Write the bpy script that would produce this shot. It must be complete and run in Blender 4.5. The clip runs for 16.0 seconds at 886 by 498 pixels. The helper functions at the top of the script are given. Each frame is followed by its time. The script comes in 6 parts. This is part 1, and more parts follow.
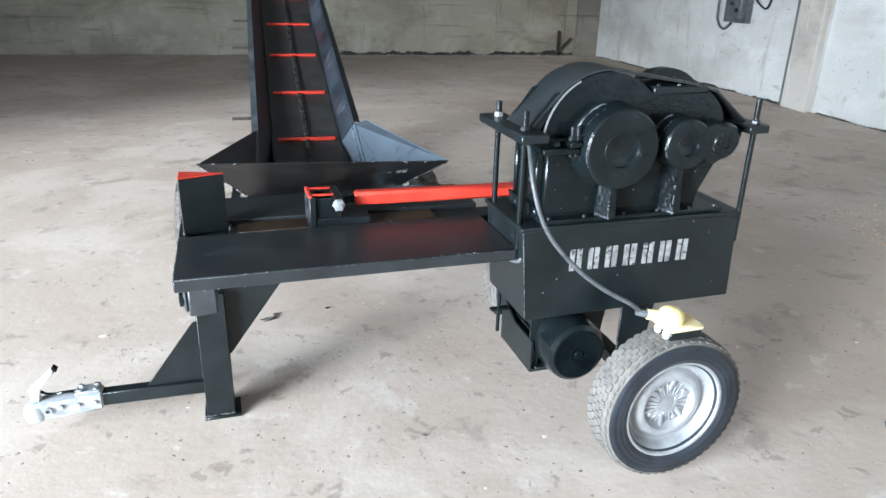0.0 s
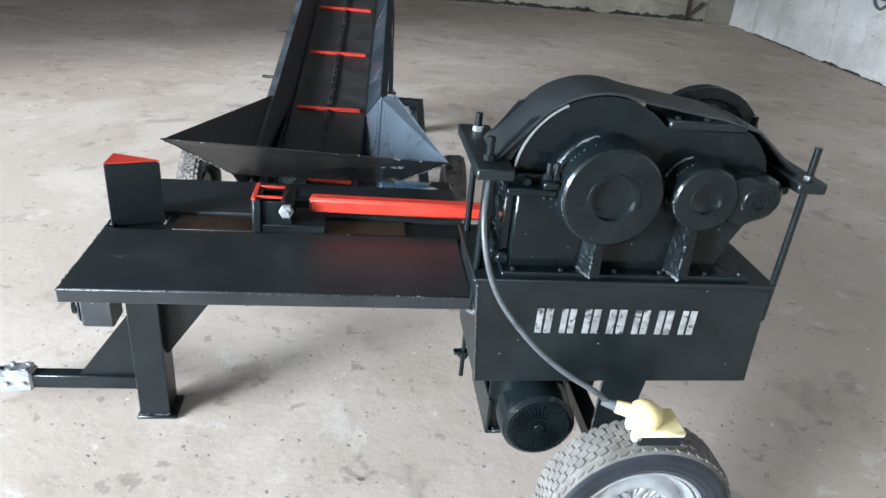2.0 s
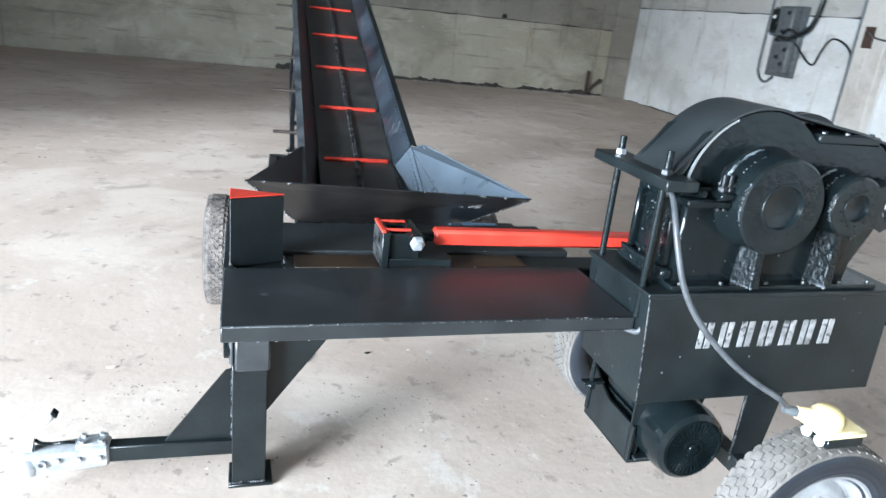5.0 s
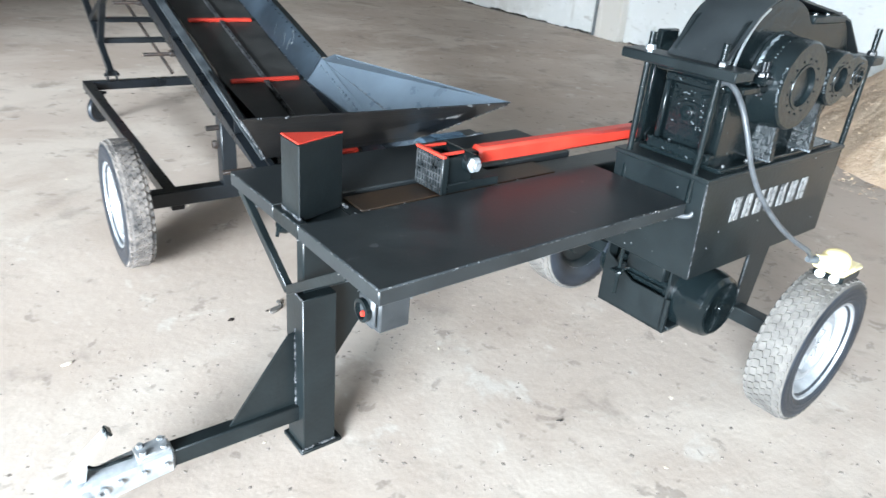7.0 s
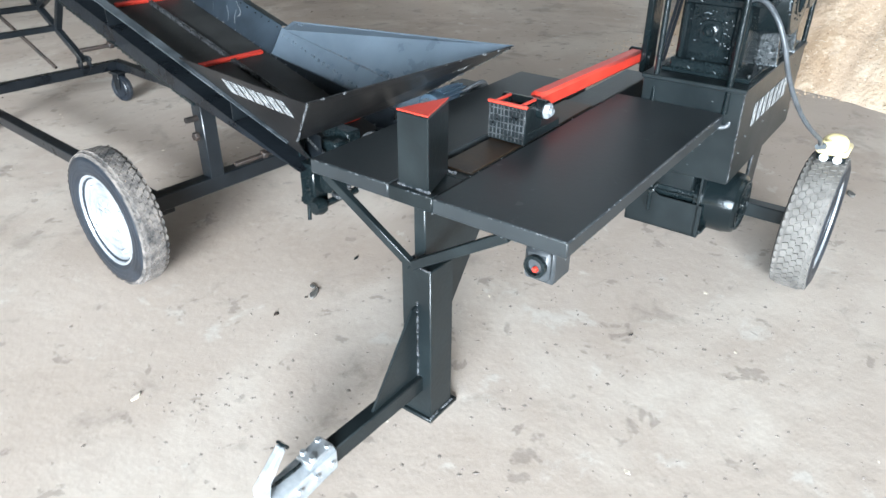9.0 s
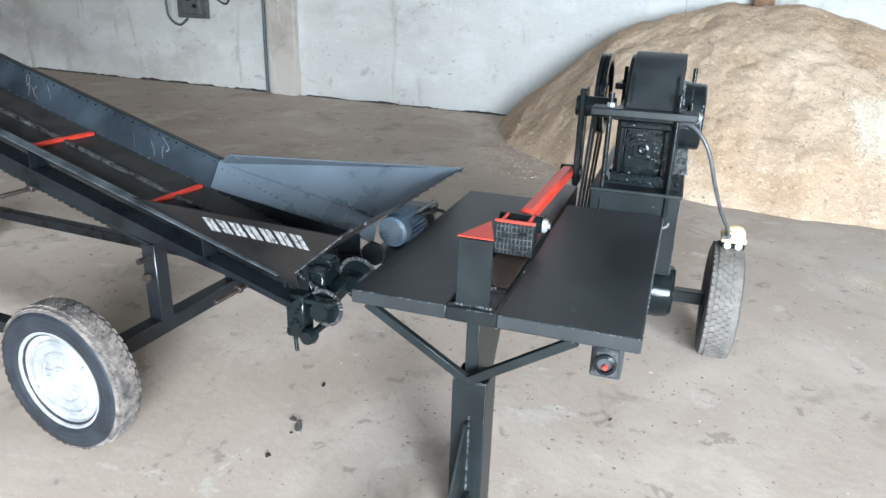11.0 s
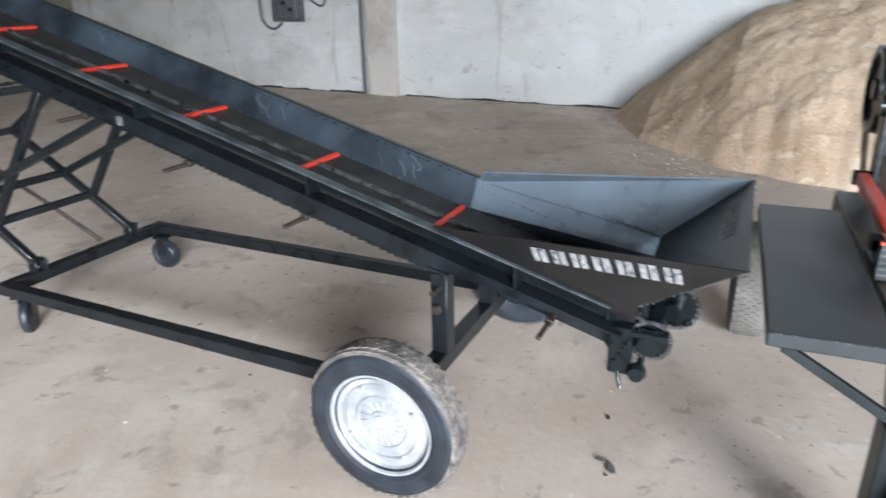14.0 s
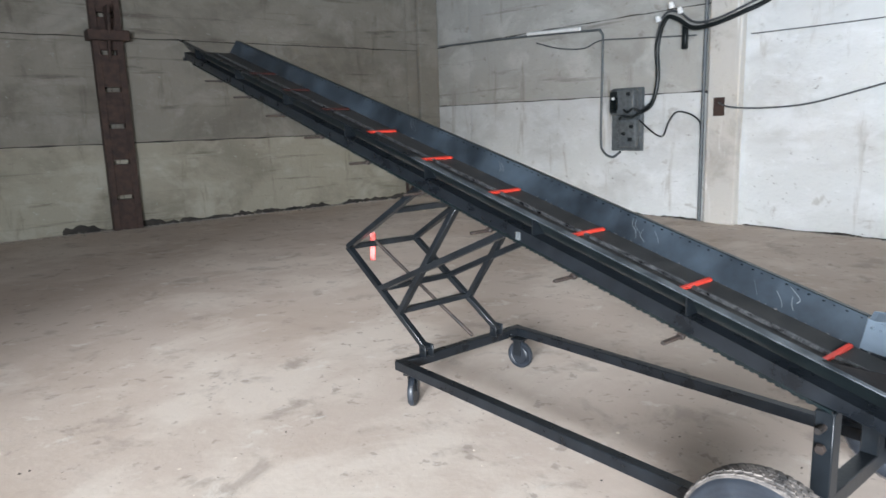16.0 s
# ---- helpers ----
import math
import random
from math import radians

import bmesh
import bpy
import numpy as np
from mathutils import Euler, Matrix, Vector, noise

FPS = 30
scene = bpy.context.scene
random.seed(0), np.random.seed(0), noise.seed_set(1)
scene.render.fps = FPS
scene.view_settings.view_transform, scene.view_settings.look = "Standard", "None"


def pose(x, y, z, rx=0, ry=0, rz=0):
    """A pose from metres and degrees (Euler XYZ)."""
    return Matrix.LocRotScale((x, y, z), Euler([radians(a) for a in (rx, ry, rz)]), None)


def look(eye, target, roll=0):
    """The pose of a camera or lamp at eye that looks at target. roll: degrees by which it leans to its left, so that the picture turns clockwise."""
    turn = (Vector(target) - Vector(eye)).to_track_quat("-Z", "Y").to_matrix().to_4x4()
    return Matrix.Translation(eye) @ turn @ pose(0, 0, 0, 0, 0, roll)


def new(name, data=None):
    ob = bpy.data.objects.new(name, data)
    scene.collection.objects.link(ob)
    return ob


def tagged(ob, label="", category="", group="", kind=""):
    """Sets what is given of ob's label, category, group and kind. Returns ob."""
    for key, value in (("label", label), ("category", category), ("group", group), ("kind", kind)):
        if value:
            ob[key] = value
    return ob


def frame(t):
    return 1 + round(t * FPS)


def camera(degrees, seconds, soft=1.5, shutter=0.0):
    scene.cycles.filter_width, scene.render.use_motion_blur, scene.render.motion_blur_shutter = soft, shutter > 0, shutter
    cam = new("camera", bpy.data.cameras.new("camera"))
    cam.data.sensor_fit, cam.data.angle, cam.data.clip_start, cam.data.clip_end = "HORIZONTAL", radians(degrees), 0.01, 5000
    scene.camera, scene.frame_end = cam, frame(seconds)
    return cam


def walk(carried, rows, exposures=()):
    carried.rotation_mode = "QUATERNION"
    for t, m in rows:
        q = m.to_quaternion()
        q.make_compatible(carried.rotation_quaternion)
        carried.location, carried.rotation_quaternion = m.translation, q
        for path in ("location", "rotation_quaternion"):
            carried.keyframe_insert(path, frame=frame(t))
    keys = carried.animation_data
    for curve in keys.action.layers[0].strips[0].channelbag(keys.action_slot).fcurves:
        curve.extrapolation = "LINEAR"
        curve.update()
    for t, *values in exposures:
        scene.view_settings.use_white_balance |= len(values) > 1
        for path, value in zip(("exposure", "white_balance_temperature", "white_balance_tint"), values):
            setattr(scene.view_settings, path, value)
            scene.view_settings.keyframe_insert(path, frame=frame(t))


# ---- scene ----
cam = camera(65.6, 16.0, shutter=0.3)
PATH = [
    (0, (0.094, -0.044, 1.71), (0.516, 1.767, 0.974), 1.5),
    (0.5, (0.179, 0.076, 1.748), (0.522, 1.882, 0.958), 0.6),
    (1, (0.293, 0.214, 1.787), (0.585, 2.032, 1.007), 1.0),
    (1.5, (0.46, 0.313, 1.802), (0.675, 2.112, 0.956), 4.2),
    (2, (0.657, 0.386, 1.833), (0.775, 2.172, 0.942), 5.4),
    (2.5, (0.695, 0.379, 1.848), (0.728, 2.201, 1.026), 4.0),
    (3, (0.654, 0.357, 1.848), (0.637, 2.226, 1.137), 3.2),
    (3.5, (0.482, 0.296, 1.803), (0.507, 2.207, 1.21), 3.9),
    (4, (0.361, 0.27, 1.769), (0.433, 2.176, 1.169), 4.1),
    (4.5, (0.159, 0.301, 1.671), (0.173, 2.202, 1.049), 4.3),
    (4.7, (0.05, 0.366, 1.617), (0.267, 2.249, 0.981), 6.7),
    (6.8, (-0.89, 0.791, 1.568), (0.044, 2.344, 0.722), 3.5),
    (7, (-0.937, 0.883, 1.568), (0.1, 2.354, 0.695), 5.2),
    (7.5, (-1.095, 0.979, 1.567), (0.099, 2.337, 0.712), 5.7),
    (8, (-1.326, 1.038, 1.576), (-0.115, 2.341, 0.661), 3.5),
    (8.5, (-1.464, 1.149, 1.567), (-0.205, 2.39, 0.633), 4.0),
    (9, (-1.517, 1.357, 1.58), (-0.201, 2.491, 0.589), 0.5),
    (9.5, (-1.605, 1.475, 1.637), (-0.139, 2.513, 0.758), 2.7),
    (9.7, (-1.718, 1.514, 1.624), (-0.196, 2.524, 0.81), 2.4),
    (11.8, (-2.022, 2.149, 1.655), (-0.244, 2.707, 0.93), 1.5),
    (12, (-2.055, 2.211, 1.655), (-0.265, 2.711, 0.915), 1.4),
    (12.5, (-2.201, 2.417, 1.688), (-0.373, 2.849, 1.001), -0.4),
    (13, (-2.236, 2.556, 1.691), (-0.431, 3.041, 0.98), 1.1),
    (13.5, (-2.186, 2.72, 1.686), (-0.416, 3.26, 0.925), -1.3),
    (14, (-2.175, 2.914, 1.683), (-0.512, 3.76, 0.961), -1.0),
    (14.5, (-2.307, 2.986, 1.678), (-0.769, 4.062, 0.987), -1.7),
    (15, (-2.435, 3.023, 1.695), (-1.0, 4.279, 1.093), -1.7),
    (15.5, (-2.542, 3.008, 1.721), (-1.236, 4.45, 1.256), -2.0),
    (16, (-2.567, 2.996, 1.74), (-1.367, 4.554, 1.373), -1.8),
]
LIGHTNESS = [(0, 0.66, 5800, 7), (1.5, 0.62, 5800, 7), (3, 0.8, 5800, 7), (4.7, 0.9, 5700, 7), (7, 0.88, 5850, 6), (8, 0.84, 5850, 6), (8.5, 0.65, 5850, 6), (9.1, 0.66, 5880, 6), (9.7, 0.64, 5900, 6), (12, 0.38, 5950, 9), (13.5, 0.46, 6000, 10), (14, 0.32, 6080, 11), (14.5, 0.32, 6150, 12), (15, 0.3, 6150, 12), (15.5, 0.4, 6120, 11), (16, 0.68, 6100, 11)]
walk(cam, [(t, look(eye, target, roll)) for t, eye, target, roll in PATH], LIGHTNESS)

# world, low overcast daylight through the wide gateway of the side wall
DOOR_Y0, DOOR_Y1, DOOR_H = -8.0, 4.0, 4.0
X_LEFT, X_RIGHT, Y_FRONT, Y_BACK, HIGH = -8.0, 7.57, -9.6, 16.22, 6.8
world = bpy.data.worlds.new("sky")
scene.world = world
world.use_nodes = True
wn = world.node_tree.nodes
SUN_UP, SUN_ROUND = 15, 231
sky = wn.new("ShaderNodeTexSky")
sky.sky_type, sky.sun_disc, sky.sun_elevation, sky.sun_rotation = "NISHITA", False, radians(SUN_UP), radians(SUN_ROUND)
world.node_tree.links.new(sky.outputs[0], wn["Background"].inputs[0])
wn["Background"].inputs[1].default_value = 0.12


sun_lamp = bpy.data.lights.new("sun", "SUN")
sun_lamp.energy, sun_lamp.angle, sun_lamp.color = 5.0, radians(18), (0.95, 0.98, 1.0)
az = radians(SUN_ROUND)
new("sun", sun_lamp).matrix_world = look((30 * math.sin(az), 30 * math.cos(az), 30 * math.tan(radians(SUN_UP))), (0, 0, 0))


def opening_light(name, y0, y1, high, watts):
    """Sky light that comes in at the gateway."""
    lamp = bpy.data.lights.new(name, "AREA")
    lamp.shape, lamp.size, lamp.size_y, lamp.energy = "RECTANGLE", y1 - y0, high, watts
    lamp.color = (0.85, 0.93, 1.0)
    mid = (y0 + y1) / 2
    new(name, lamp).matrix_world = look((X_LEFT - 0.31, mid, high / 2), (X_LEFT + 5, mid, high / 2))


opening_light("gate_daylight", -6.4, 0.6, DOOR_H, 3300)


# ---- materials ----
def mat(name, c1, c2, scale=3.0, rough=(0.5, 0.7), bump=0.2, fine=60.0, metal=0.0, coat=0.0, spots=None, detail=8.0, dist=0.01, spec=0.5):
    """Two-tone surface: clouds at one scale, fine grain in relief, optional spots (colour, scale, share)."""
    m = bpy.data.materials.new(name)
    m.use_nodes = True
    nt = m.node_tree
    n, ln = nt.nodes, nt.links
    b = n["Principled BSDF"]
    co = n.new("ShaderNodeTexCoord")
    big = n.new("ShaderNodeTexNoise")
    big.inputs["Scale"].default_value, big.inputs["Detail"].default_value, big.inputs["Roughness"].default_value = scale, detail, 0.62
    ln.new(co.outputs["Object"], big.inputs["Vector"])
    ramp = n.new("ShaderNodeValToRGB")
    ramp.color_ramp.elements[0].position, ramp.color_ramp.elements[1].position = 0.35, 0.66
    ramp.color_ramp.elements[0].color, ramp.color_ramp.elements[1].color = (*c1, 1), (*c2, 1)
    ln.new(big.outputs["Fac"], ramp.inputs["Fac"])
    colour = ramp.outputs["Color"]
    if spots:
        c3, sc, share = spots
        sp = n.new("ShaderNodeTexNoise")
        sp.inputs["Scale"].default_value, sp.inputs["Detail"].default_value = sc, 5.0
        ln.new(co.outputs["Object"], sp.inputs["Vector"])
        r2 = n.new("ShaderNodeValToRGB")
        r2.color_ramp.elements[0].position, r2.color_ramp.elements[1].position = 1 - share - 0.03, 1 - share + 0.03
        ln.new(sp.outputs["Fac"], r2.inputs["Fac"])
        mix = n.new("ShaderNodeMix")
        mix.data_type = "RGBA"
        mix.inputs[7].default_value = (*c3, 1)
        ln.new(r2.outputs["Color"], mix.inputs[0])
        ln.new(colour, mix.inputs[6])
        colour = mix.outputs[2]
    ln.new(colour, b.inputs["Base Color"])
    grain = n.new("ShaderNodeTexNoise")
    grain.inputs["Scale"].default_value, grain.inputs["Detail"].default_value = fine, 4.0
    ln.new(co.outputs["Object"], grain.inputs["Vector"])
    rr = n.new("ShaderNodeMapRange")
    rr.inputs["To Min"].default_value, rr.inputs["To Max"].default_value = rough
    ln.new(big.outputs["Fac"], rr.inputs["Value"])
    ln.new(rr.outputs["Result"], b.inputs["Roughness"])
    bp = n.new("ShaderNodeBump")
    bp.inputs["Strength"].default_value, bp.inputs["Distance"].default_value = bump, dist
    ln.new(grain.outputs["Fac"], bp.inputs["Height"])
    ln.new(bp.outputs["Normal"], b.inputs["Normal"])
    b.inputs["Metallic"].default_value = metal
    b.inputs["Specular IOR Level"].default_value = spec
    b.inputs["Coat Weight"].default_value = coat
    return m


BLACK = mat("black_enamel", (0.0040, 0.0064, 0.0072), (0.008, 0.0122, 0.0132), 5, (0.10, 0.25), 0.32, 40, dist=0.004, spec=0.31)
BLACK_FLAT = mat("black_enamel_worn", (0.0055, 0.0078, 0.0086), (0.011, 0.0150, 0.0160), 6, (0.26, 0.42), 0.22, 70, dist=0.003, spec=0.36)
CAST = mat("lumpy_cast_enamel", (0.0040, 0.0062, 0.0070), (0.008, 0.0120, 0.0130), 9, (0.16, 0.32), 0.5, 26, dist=0.005, spec=0.36)
THICK = mat("thick_runny_enamel", (0.0042, 0.0062, 0.0070), (0.008, 0.0115, 0.0125), 9, (0.20, 0.36), 0.95, 55, dist=0.010, spec=0.22)
# Scraped black enamel; its pale tone also stands for highlights on the lumps.
SCRAPED_LIT = mat("scraped_highlit_enamel", (0.008, 0.0095, 0.011), (0.20, 0.22, 0.235), 30, (0.25, 0.45), 0.4, 120, dist=0.003)
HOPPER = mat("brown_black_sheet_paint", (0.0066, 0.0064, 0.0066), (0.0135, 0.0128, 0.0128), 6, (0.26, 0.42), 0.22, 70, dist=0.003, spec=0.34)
# Black sheet whose paler blue tone carries a skylight sheen.
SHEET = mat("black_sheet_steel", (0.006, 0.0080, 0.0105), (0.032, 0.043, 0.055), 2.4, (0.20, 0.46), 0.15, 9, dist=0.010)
# Black sheet too, but the gateway's bluish reflection is put into the base colour.
WING = mat("sky_sheen_sheet_steel", (0.058, 0.074, 0.091), (0.095, 0.119, 0.145), 2.4, (0.18, 0.40), 0.12, 9, dist=0.008)
FRAME_BLACK = mat("black_frame_paint", (0.004, 0.0052, 0.0065), (0.0105, 0.0128, 0.0152), 7, (0.22, 0.40), 0.25, 45, dist=0.004, spec=0.4)
BELT = mat("rubber_belt", (0.013, 0.013, 0.013), (0.034, 0.0335, 0.032), 9, (0.40, 0.60), 0.3, 200, spots=((0.05, 0.047, 0.042), 30, 0.30), dist=0.002)
RED = mat("red_enamel", (0.50, 0.034, 0.020), (0.62, 0.056, 0.032), 6, (0.32, 0.45), 0.1, 60, dist=0.003)
DARK_RED = mat("dull_dark_red_enamel", (0.02, 0.010, 0.009), (0.065, 0.016, 0.012), 9, (0.4, 0.6), 0.2, 60, dist=0.003)
WELD = mat("weld_bead", (0.006, 0.0065, 0.008), (0.13, 0.133, 0.138), 50, (0.2, 0.36), 0.5, 200, dist=0.003)
CHAIN = mat("greasy_chain_steel", (0.004, 0.004, 0.005), (0.14, 0.142, 0.145), 28, (0.22, 0.36), 0.5, 200, metal=0.4, dist=0.003)
TABLE = mat("dusty_black_enamel", (0.011, 0.0134, 0.0148), (0.023, 0.0272, 0.0290), 4, (0.32, 0.48), 0.15, 60, spots=((0.05, 0.052, 0.054), 22, 0.30), dist=0.002)
STENCIL = mat("white_stencil_paint", (0.15, 0.15, 0.15), (0.32, 0.32, 0.315), 30, (0.55, 0.7), 0.2, 150, spots=((0.06, 0.06, 0.06), 55, 0.40), dist=0.002)
FRAME_WORN = mat("scuffed_black_frame_paint", (0.0040, 0.0050, 0.0064), (0.010, 0.0122, 0.015), 7, (0.20, 0.38), 0.28, 45, spots=((0.028, 0.032, 0.037), 9, 0.24), dist=0.004, spec=0.33)
# Rubbed steel, made paler for the line of light along the near edge.
LIP = mat("rubbed_lit_edge", (0.018, 0.022, 0.025), (0.075, 0.084, 0.091), 9, (0.26, 0.44), 0.2, 60, dist=0.002, spec=0.45)
RUBBER = mat("tyre_rubber", (0.008, 0.0105, 0.0145), (0.020, 0.025, 0.033), 9, (0.34, 0.55), 0.3, 120, dist=0.003)
DUSTY = mat("dusty_tread", (0.085, 0.078, 0.070), (0.155, 0.143, 0.129), 14, (0.8, 0.95), 0.5, 160, dist=0.003)
DUSTY_BROWN = mat("muddy_tread", (0.026, 0.025, 0.025), (0.185, 0.160, 0.141), 16, (0.8, 0.95), 0.6, 160, dist=0.004)
RIM = mat("silver_rim_paint", (0.24, 0.25, 0.26), (0.43, 0.44, 0.45), 9, (0.28, 0.46), 0.4, 40, metal=0.35, dist=0.003)
ZINC = mat("zinc_plated_steel", (0.30, 0.318, 0.332), (0.50, 0.515, 0.53), 18, (0.3, 0.45), 0.2, 90, metal=0.65, dist=0.002)
NEW_ZINC = mat("new_zinc_plating", (0.30, 0.325, 0.34), (0.54, 0.56, 0.58), 22, (0.25, 0.42), 0.3, 60, metal=0.5, dist=0.002)
OILED = mat("oily_brown_steel", (0.012, 0.007, 0.004), (0.045, 0.026, 0.013), 8, (0.30, 0.50), 0.2, 80, dist=0.002)
RUSTY = mat("rusty_steel", (0.022, 0.012, 0.009), (0.060, 0.033, 0.024), 9, (0.7, 0.9), 0.5, 70, dist=0.006)
DARK_STEEL = mat("brown_black_steel", (0.010, 0.008, 0.007), (0.035, 0.022, 0.016), 9, (0.5, 0.7), 0.3, 70, dist=0.004)
YELLOW = mat("pale_yellow_plastic", (0.76, 0.60, 0.26), (0.86, 0.74, 0.44), 12, (0.4, 0.55), 0.1, 60, dist=0.002)
WHITE = mat("white_plastic", (0.75, 0.75, 0.74), (0.85, 0.85, 0.84), 12, (0.3, 0.4), 0.05, 60, dist=0.002)
CABLE = mat("grey_cable_sheath", (0.040, 0.043, 0.047), (0.085, 0.09, 0.095), 20, (0.35, 0.5), 0.1, 200, dist=0.001)
BLUE = mat("blue_grey_motor_paint", (0.045, 0.075, 0.11), (0.10, 0.145, 0.19), 14, (0.35, 0.5), 0.2, 100, dist=0.002)
GREY = mat("grey_casing", (0.065, 0.073, 0.078), (0.12, 0.13, 0.135), 14, (0.4, 0.55), 0.15, 80, dist=0.002)
CASING = mat("dark_grey_casing", (0.022, 0.025, 0.027), (0.045, 0.049, 0.052), 14, (0.35, 0.5), 0.15, 80, dist=0.002)
# For the unseen ceiling: kept dark to cut bounce and reflections in black tops.
CEILING = mat("low_bounce_concrete", (0.10, 0.098, 0.092), (0.19, 0.187, 0.178), 0.8, (0.85, 0.95), 0.3, 12, dist=0.02)
JOINT = mat("dirty_joint", (0.014, 0.012, 0.010), (0.05, 0.043, 0.036), 3, (0.9, 1.0), 0.5, 30, dist=0.01)
CLOD = mat("dried_mud", (0.19, 0.157, 0.133), (0.32, 0.272, 0.235), 3, (0.85, 0.95), 0.4, 60, dist=0.004)
GRIT = mat("floor_grit", (0.22, 0.188, 0.160), (0.38, 0.333, 0.294), 0.9, (0.8, 0.95), 0.3, 60, dist=0.003)
PALE = mat("pale_wood_shavings", (0.66, 0.575, 0.46), (0.78, 0.70, 0.585), 6, (0.9, 1.0), 0.6, 60, dist=0.01)
WOOD = mat("weathered_wood", (0.16, 0.09, 0.05), (0.28, 0.17, 0.10), 7, (0.7, 0.9), 0.3, 60, dist=0.003)


def layered(name, base, layers, rough=(0.85, 0.95), reliefs=((14, 0.4, 0.02),), stretch=(1, 1, 1)):
    """Layers of soft stains over a base colour: (colour, scale, from, to, strength, detail), and reliefs at several sizes."""
    m = bpy.data.materials.new(name)
    m.use_nodes = True
    nt = m.node_tree
    n, ln = nt.nodes, nt.links
    b = n["Principled BSDF"]
    co = n.new("ShaderNodeTexCoord")
    mp = n.new("ShaderNodeMapping")
    mp.inputs["Scale"].default_value = stretch
    ln.new(co.outputs["Object"], mp.inputs["Vector"])
    colour = n.new("ShaderNodeRGB")
    colour.outputs[0].default_value = (*base, 1)
    colour = colour.outputs[0]
    for k, (c, scale, lo, hi, strength, detail, *own) in enumerate(layers):
        off = n.new("ShaderNodeMapping")
        off.inputs["Location"].default_value = (3.7 * k, 1.9 * k, 5.3 * k)
        off.inputs["Scale"].default_value = own[0] if own else (1, 1, 1)
        ln.new(mp.outputs["Vector"], off.inputs["Vector"])
        tx = n.new("ShaderNodeTexNoise")
        tx.inputs["Scale"].default_value, tx.inputs["Detail"].default_value, tx.inputs["Roughness"].default_value = scale, detail, 0.65
        tx.inputs["Distortion"].default_value = 0.4
        ln.new(off.outputs[0], tx.inputs["Vector"])
        mr = n.new("ShaderNodeMapRange")
        mr.interpolation_type = "SMOOTHSTEP"
        mr.inputs["From Min"].default_value, mr.inputs["From Max"].default_value, mr.inputs["To Max"].default_value = lo, hi, strength
        ln.new(tx.outputs["Fac"], mr.inputs["Value"])
        mix = n.new("ShaderNodeMix")
        mix.data_type = "RGBA"
        mix.inputs[7].default_value = (*c, 1)
        ln.new(mr.outputs["Result"], mix.inputs[0])
        ln.new(colour, mix.inputs[6])
        colour = mix.outputs[2]
    ln.new(colour, b.inputs["Base Color"])
    b.inputs["Roughness"].default_value = sum(rough) / 2
    b.inputs["Specular IOR Level"].default_value = 0.3
    prev = None
    for scale, strength, dist in reliefs:
        tx = n.new("ShaderNodeTexNoise")
        tx.inputs["Scale"].default_value, tx.inputs["Detail"].default_value, tx.inputs["Roughness"].default_value = scale, 6.0, 0.6
        ln.new(co.outputs["Object"], tx.inputs["Vector"])
        bp = n.new("ShaderNodeBump")
        bp.inputs["Strength"].default_value, bp.inputs["Distance"].default_value = strength, dist
        ln.new(tx.outputs["Fac"], bp.inputs["Height"])
        if prev:
            ln.new(prev, bp.inputs["Normal"])
        prev = bp.outputs["Normal"]
    ln.new(prev, b.inputs["Normal"])
    return m


DOWN = (2.2, 2.2, 0.25)
ACROSS = (0.3, 0.3, 2.6)
# Far darker than the right wall; upper rows hold the light's falloff in colour.
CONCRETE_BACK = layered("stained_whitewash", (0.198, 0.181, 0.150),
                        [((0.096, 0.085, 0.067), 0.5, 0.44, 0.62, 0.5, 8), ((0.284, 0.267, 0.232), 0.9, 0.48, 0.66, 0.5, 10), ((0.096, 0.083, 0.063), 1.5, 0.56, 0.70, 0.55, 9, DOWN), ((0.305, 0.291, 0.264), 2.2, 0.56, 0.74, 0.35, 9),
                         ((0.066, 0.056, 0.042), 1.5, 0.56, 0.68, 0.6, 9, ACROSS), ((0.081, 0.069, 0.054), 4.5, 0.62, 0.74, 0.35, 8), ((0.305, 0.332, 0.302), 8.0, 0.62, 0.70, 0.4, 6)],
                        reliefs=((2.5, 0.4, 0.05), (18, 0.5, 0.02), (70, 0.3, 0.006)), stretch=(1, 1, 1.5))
# Same stains, all about 1.4 times lighter: lower row, where more light falls.
CONCRETE_LOW_LIT = layered("low_lit_whitewash", (0.282, 0.259, 0.204),
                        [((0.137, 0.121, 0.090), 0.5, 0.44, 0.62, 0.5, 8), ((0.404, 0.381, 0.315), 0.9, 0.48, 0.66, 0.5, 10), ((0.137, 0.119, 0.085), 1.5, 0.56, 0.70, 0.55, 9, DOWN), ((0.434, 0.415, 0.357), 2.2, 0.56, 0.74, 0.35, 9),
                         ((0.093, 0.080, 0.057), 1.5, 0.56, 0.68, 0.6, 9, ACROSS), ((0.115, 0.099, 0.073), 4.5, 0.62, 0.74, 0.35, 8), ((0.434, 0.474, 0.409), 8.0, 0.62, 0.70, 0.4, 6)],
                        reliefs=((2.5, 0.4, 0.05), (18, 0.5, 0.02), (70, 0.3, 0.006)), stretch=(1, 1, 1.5))
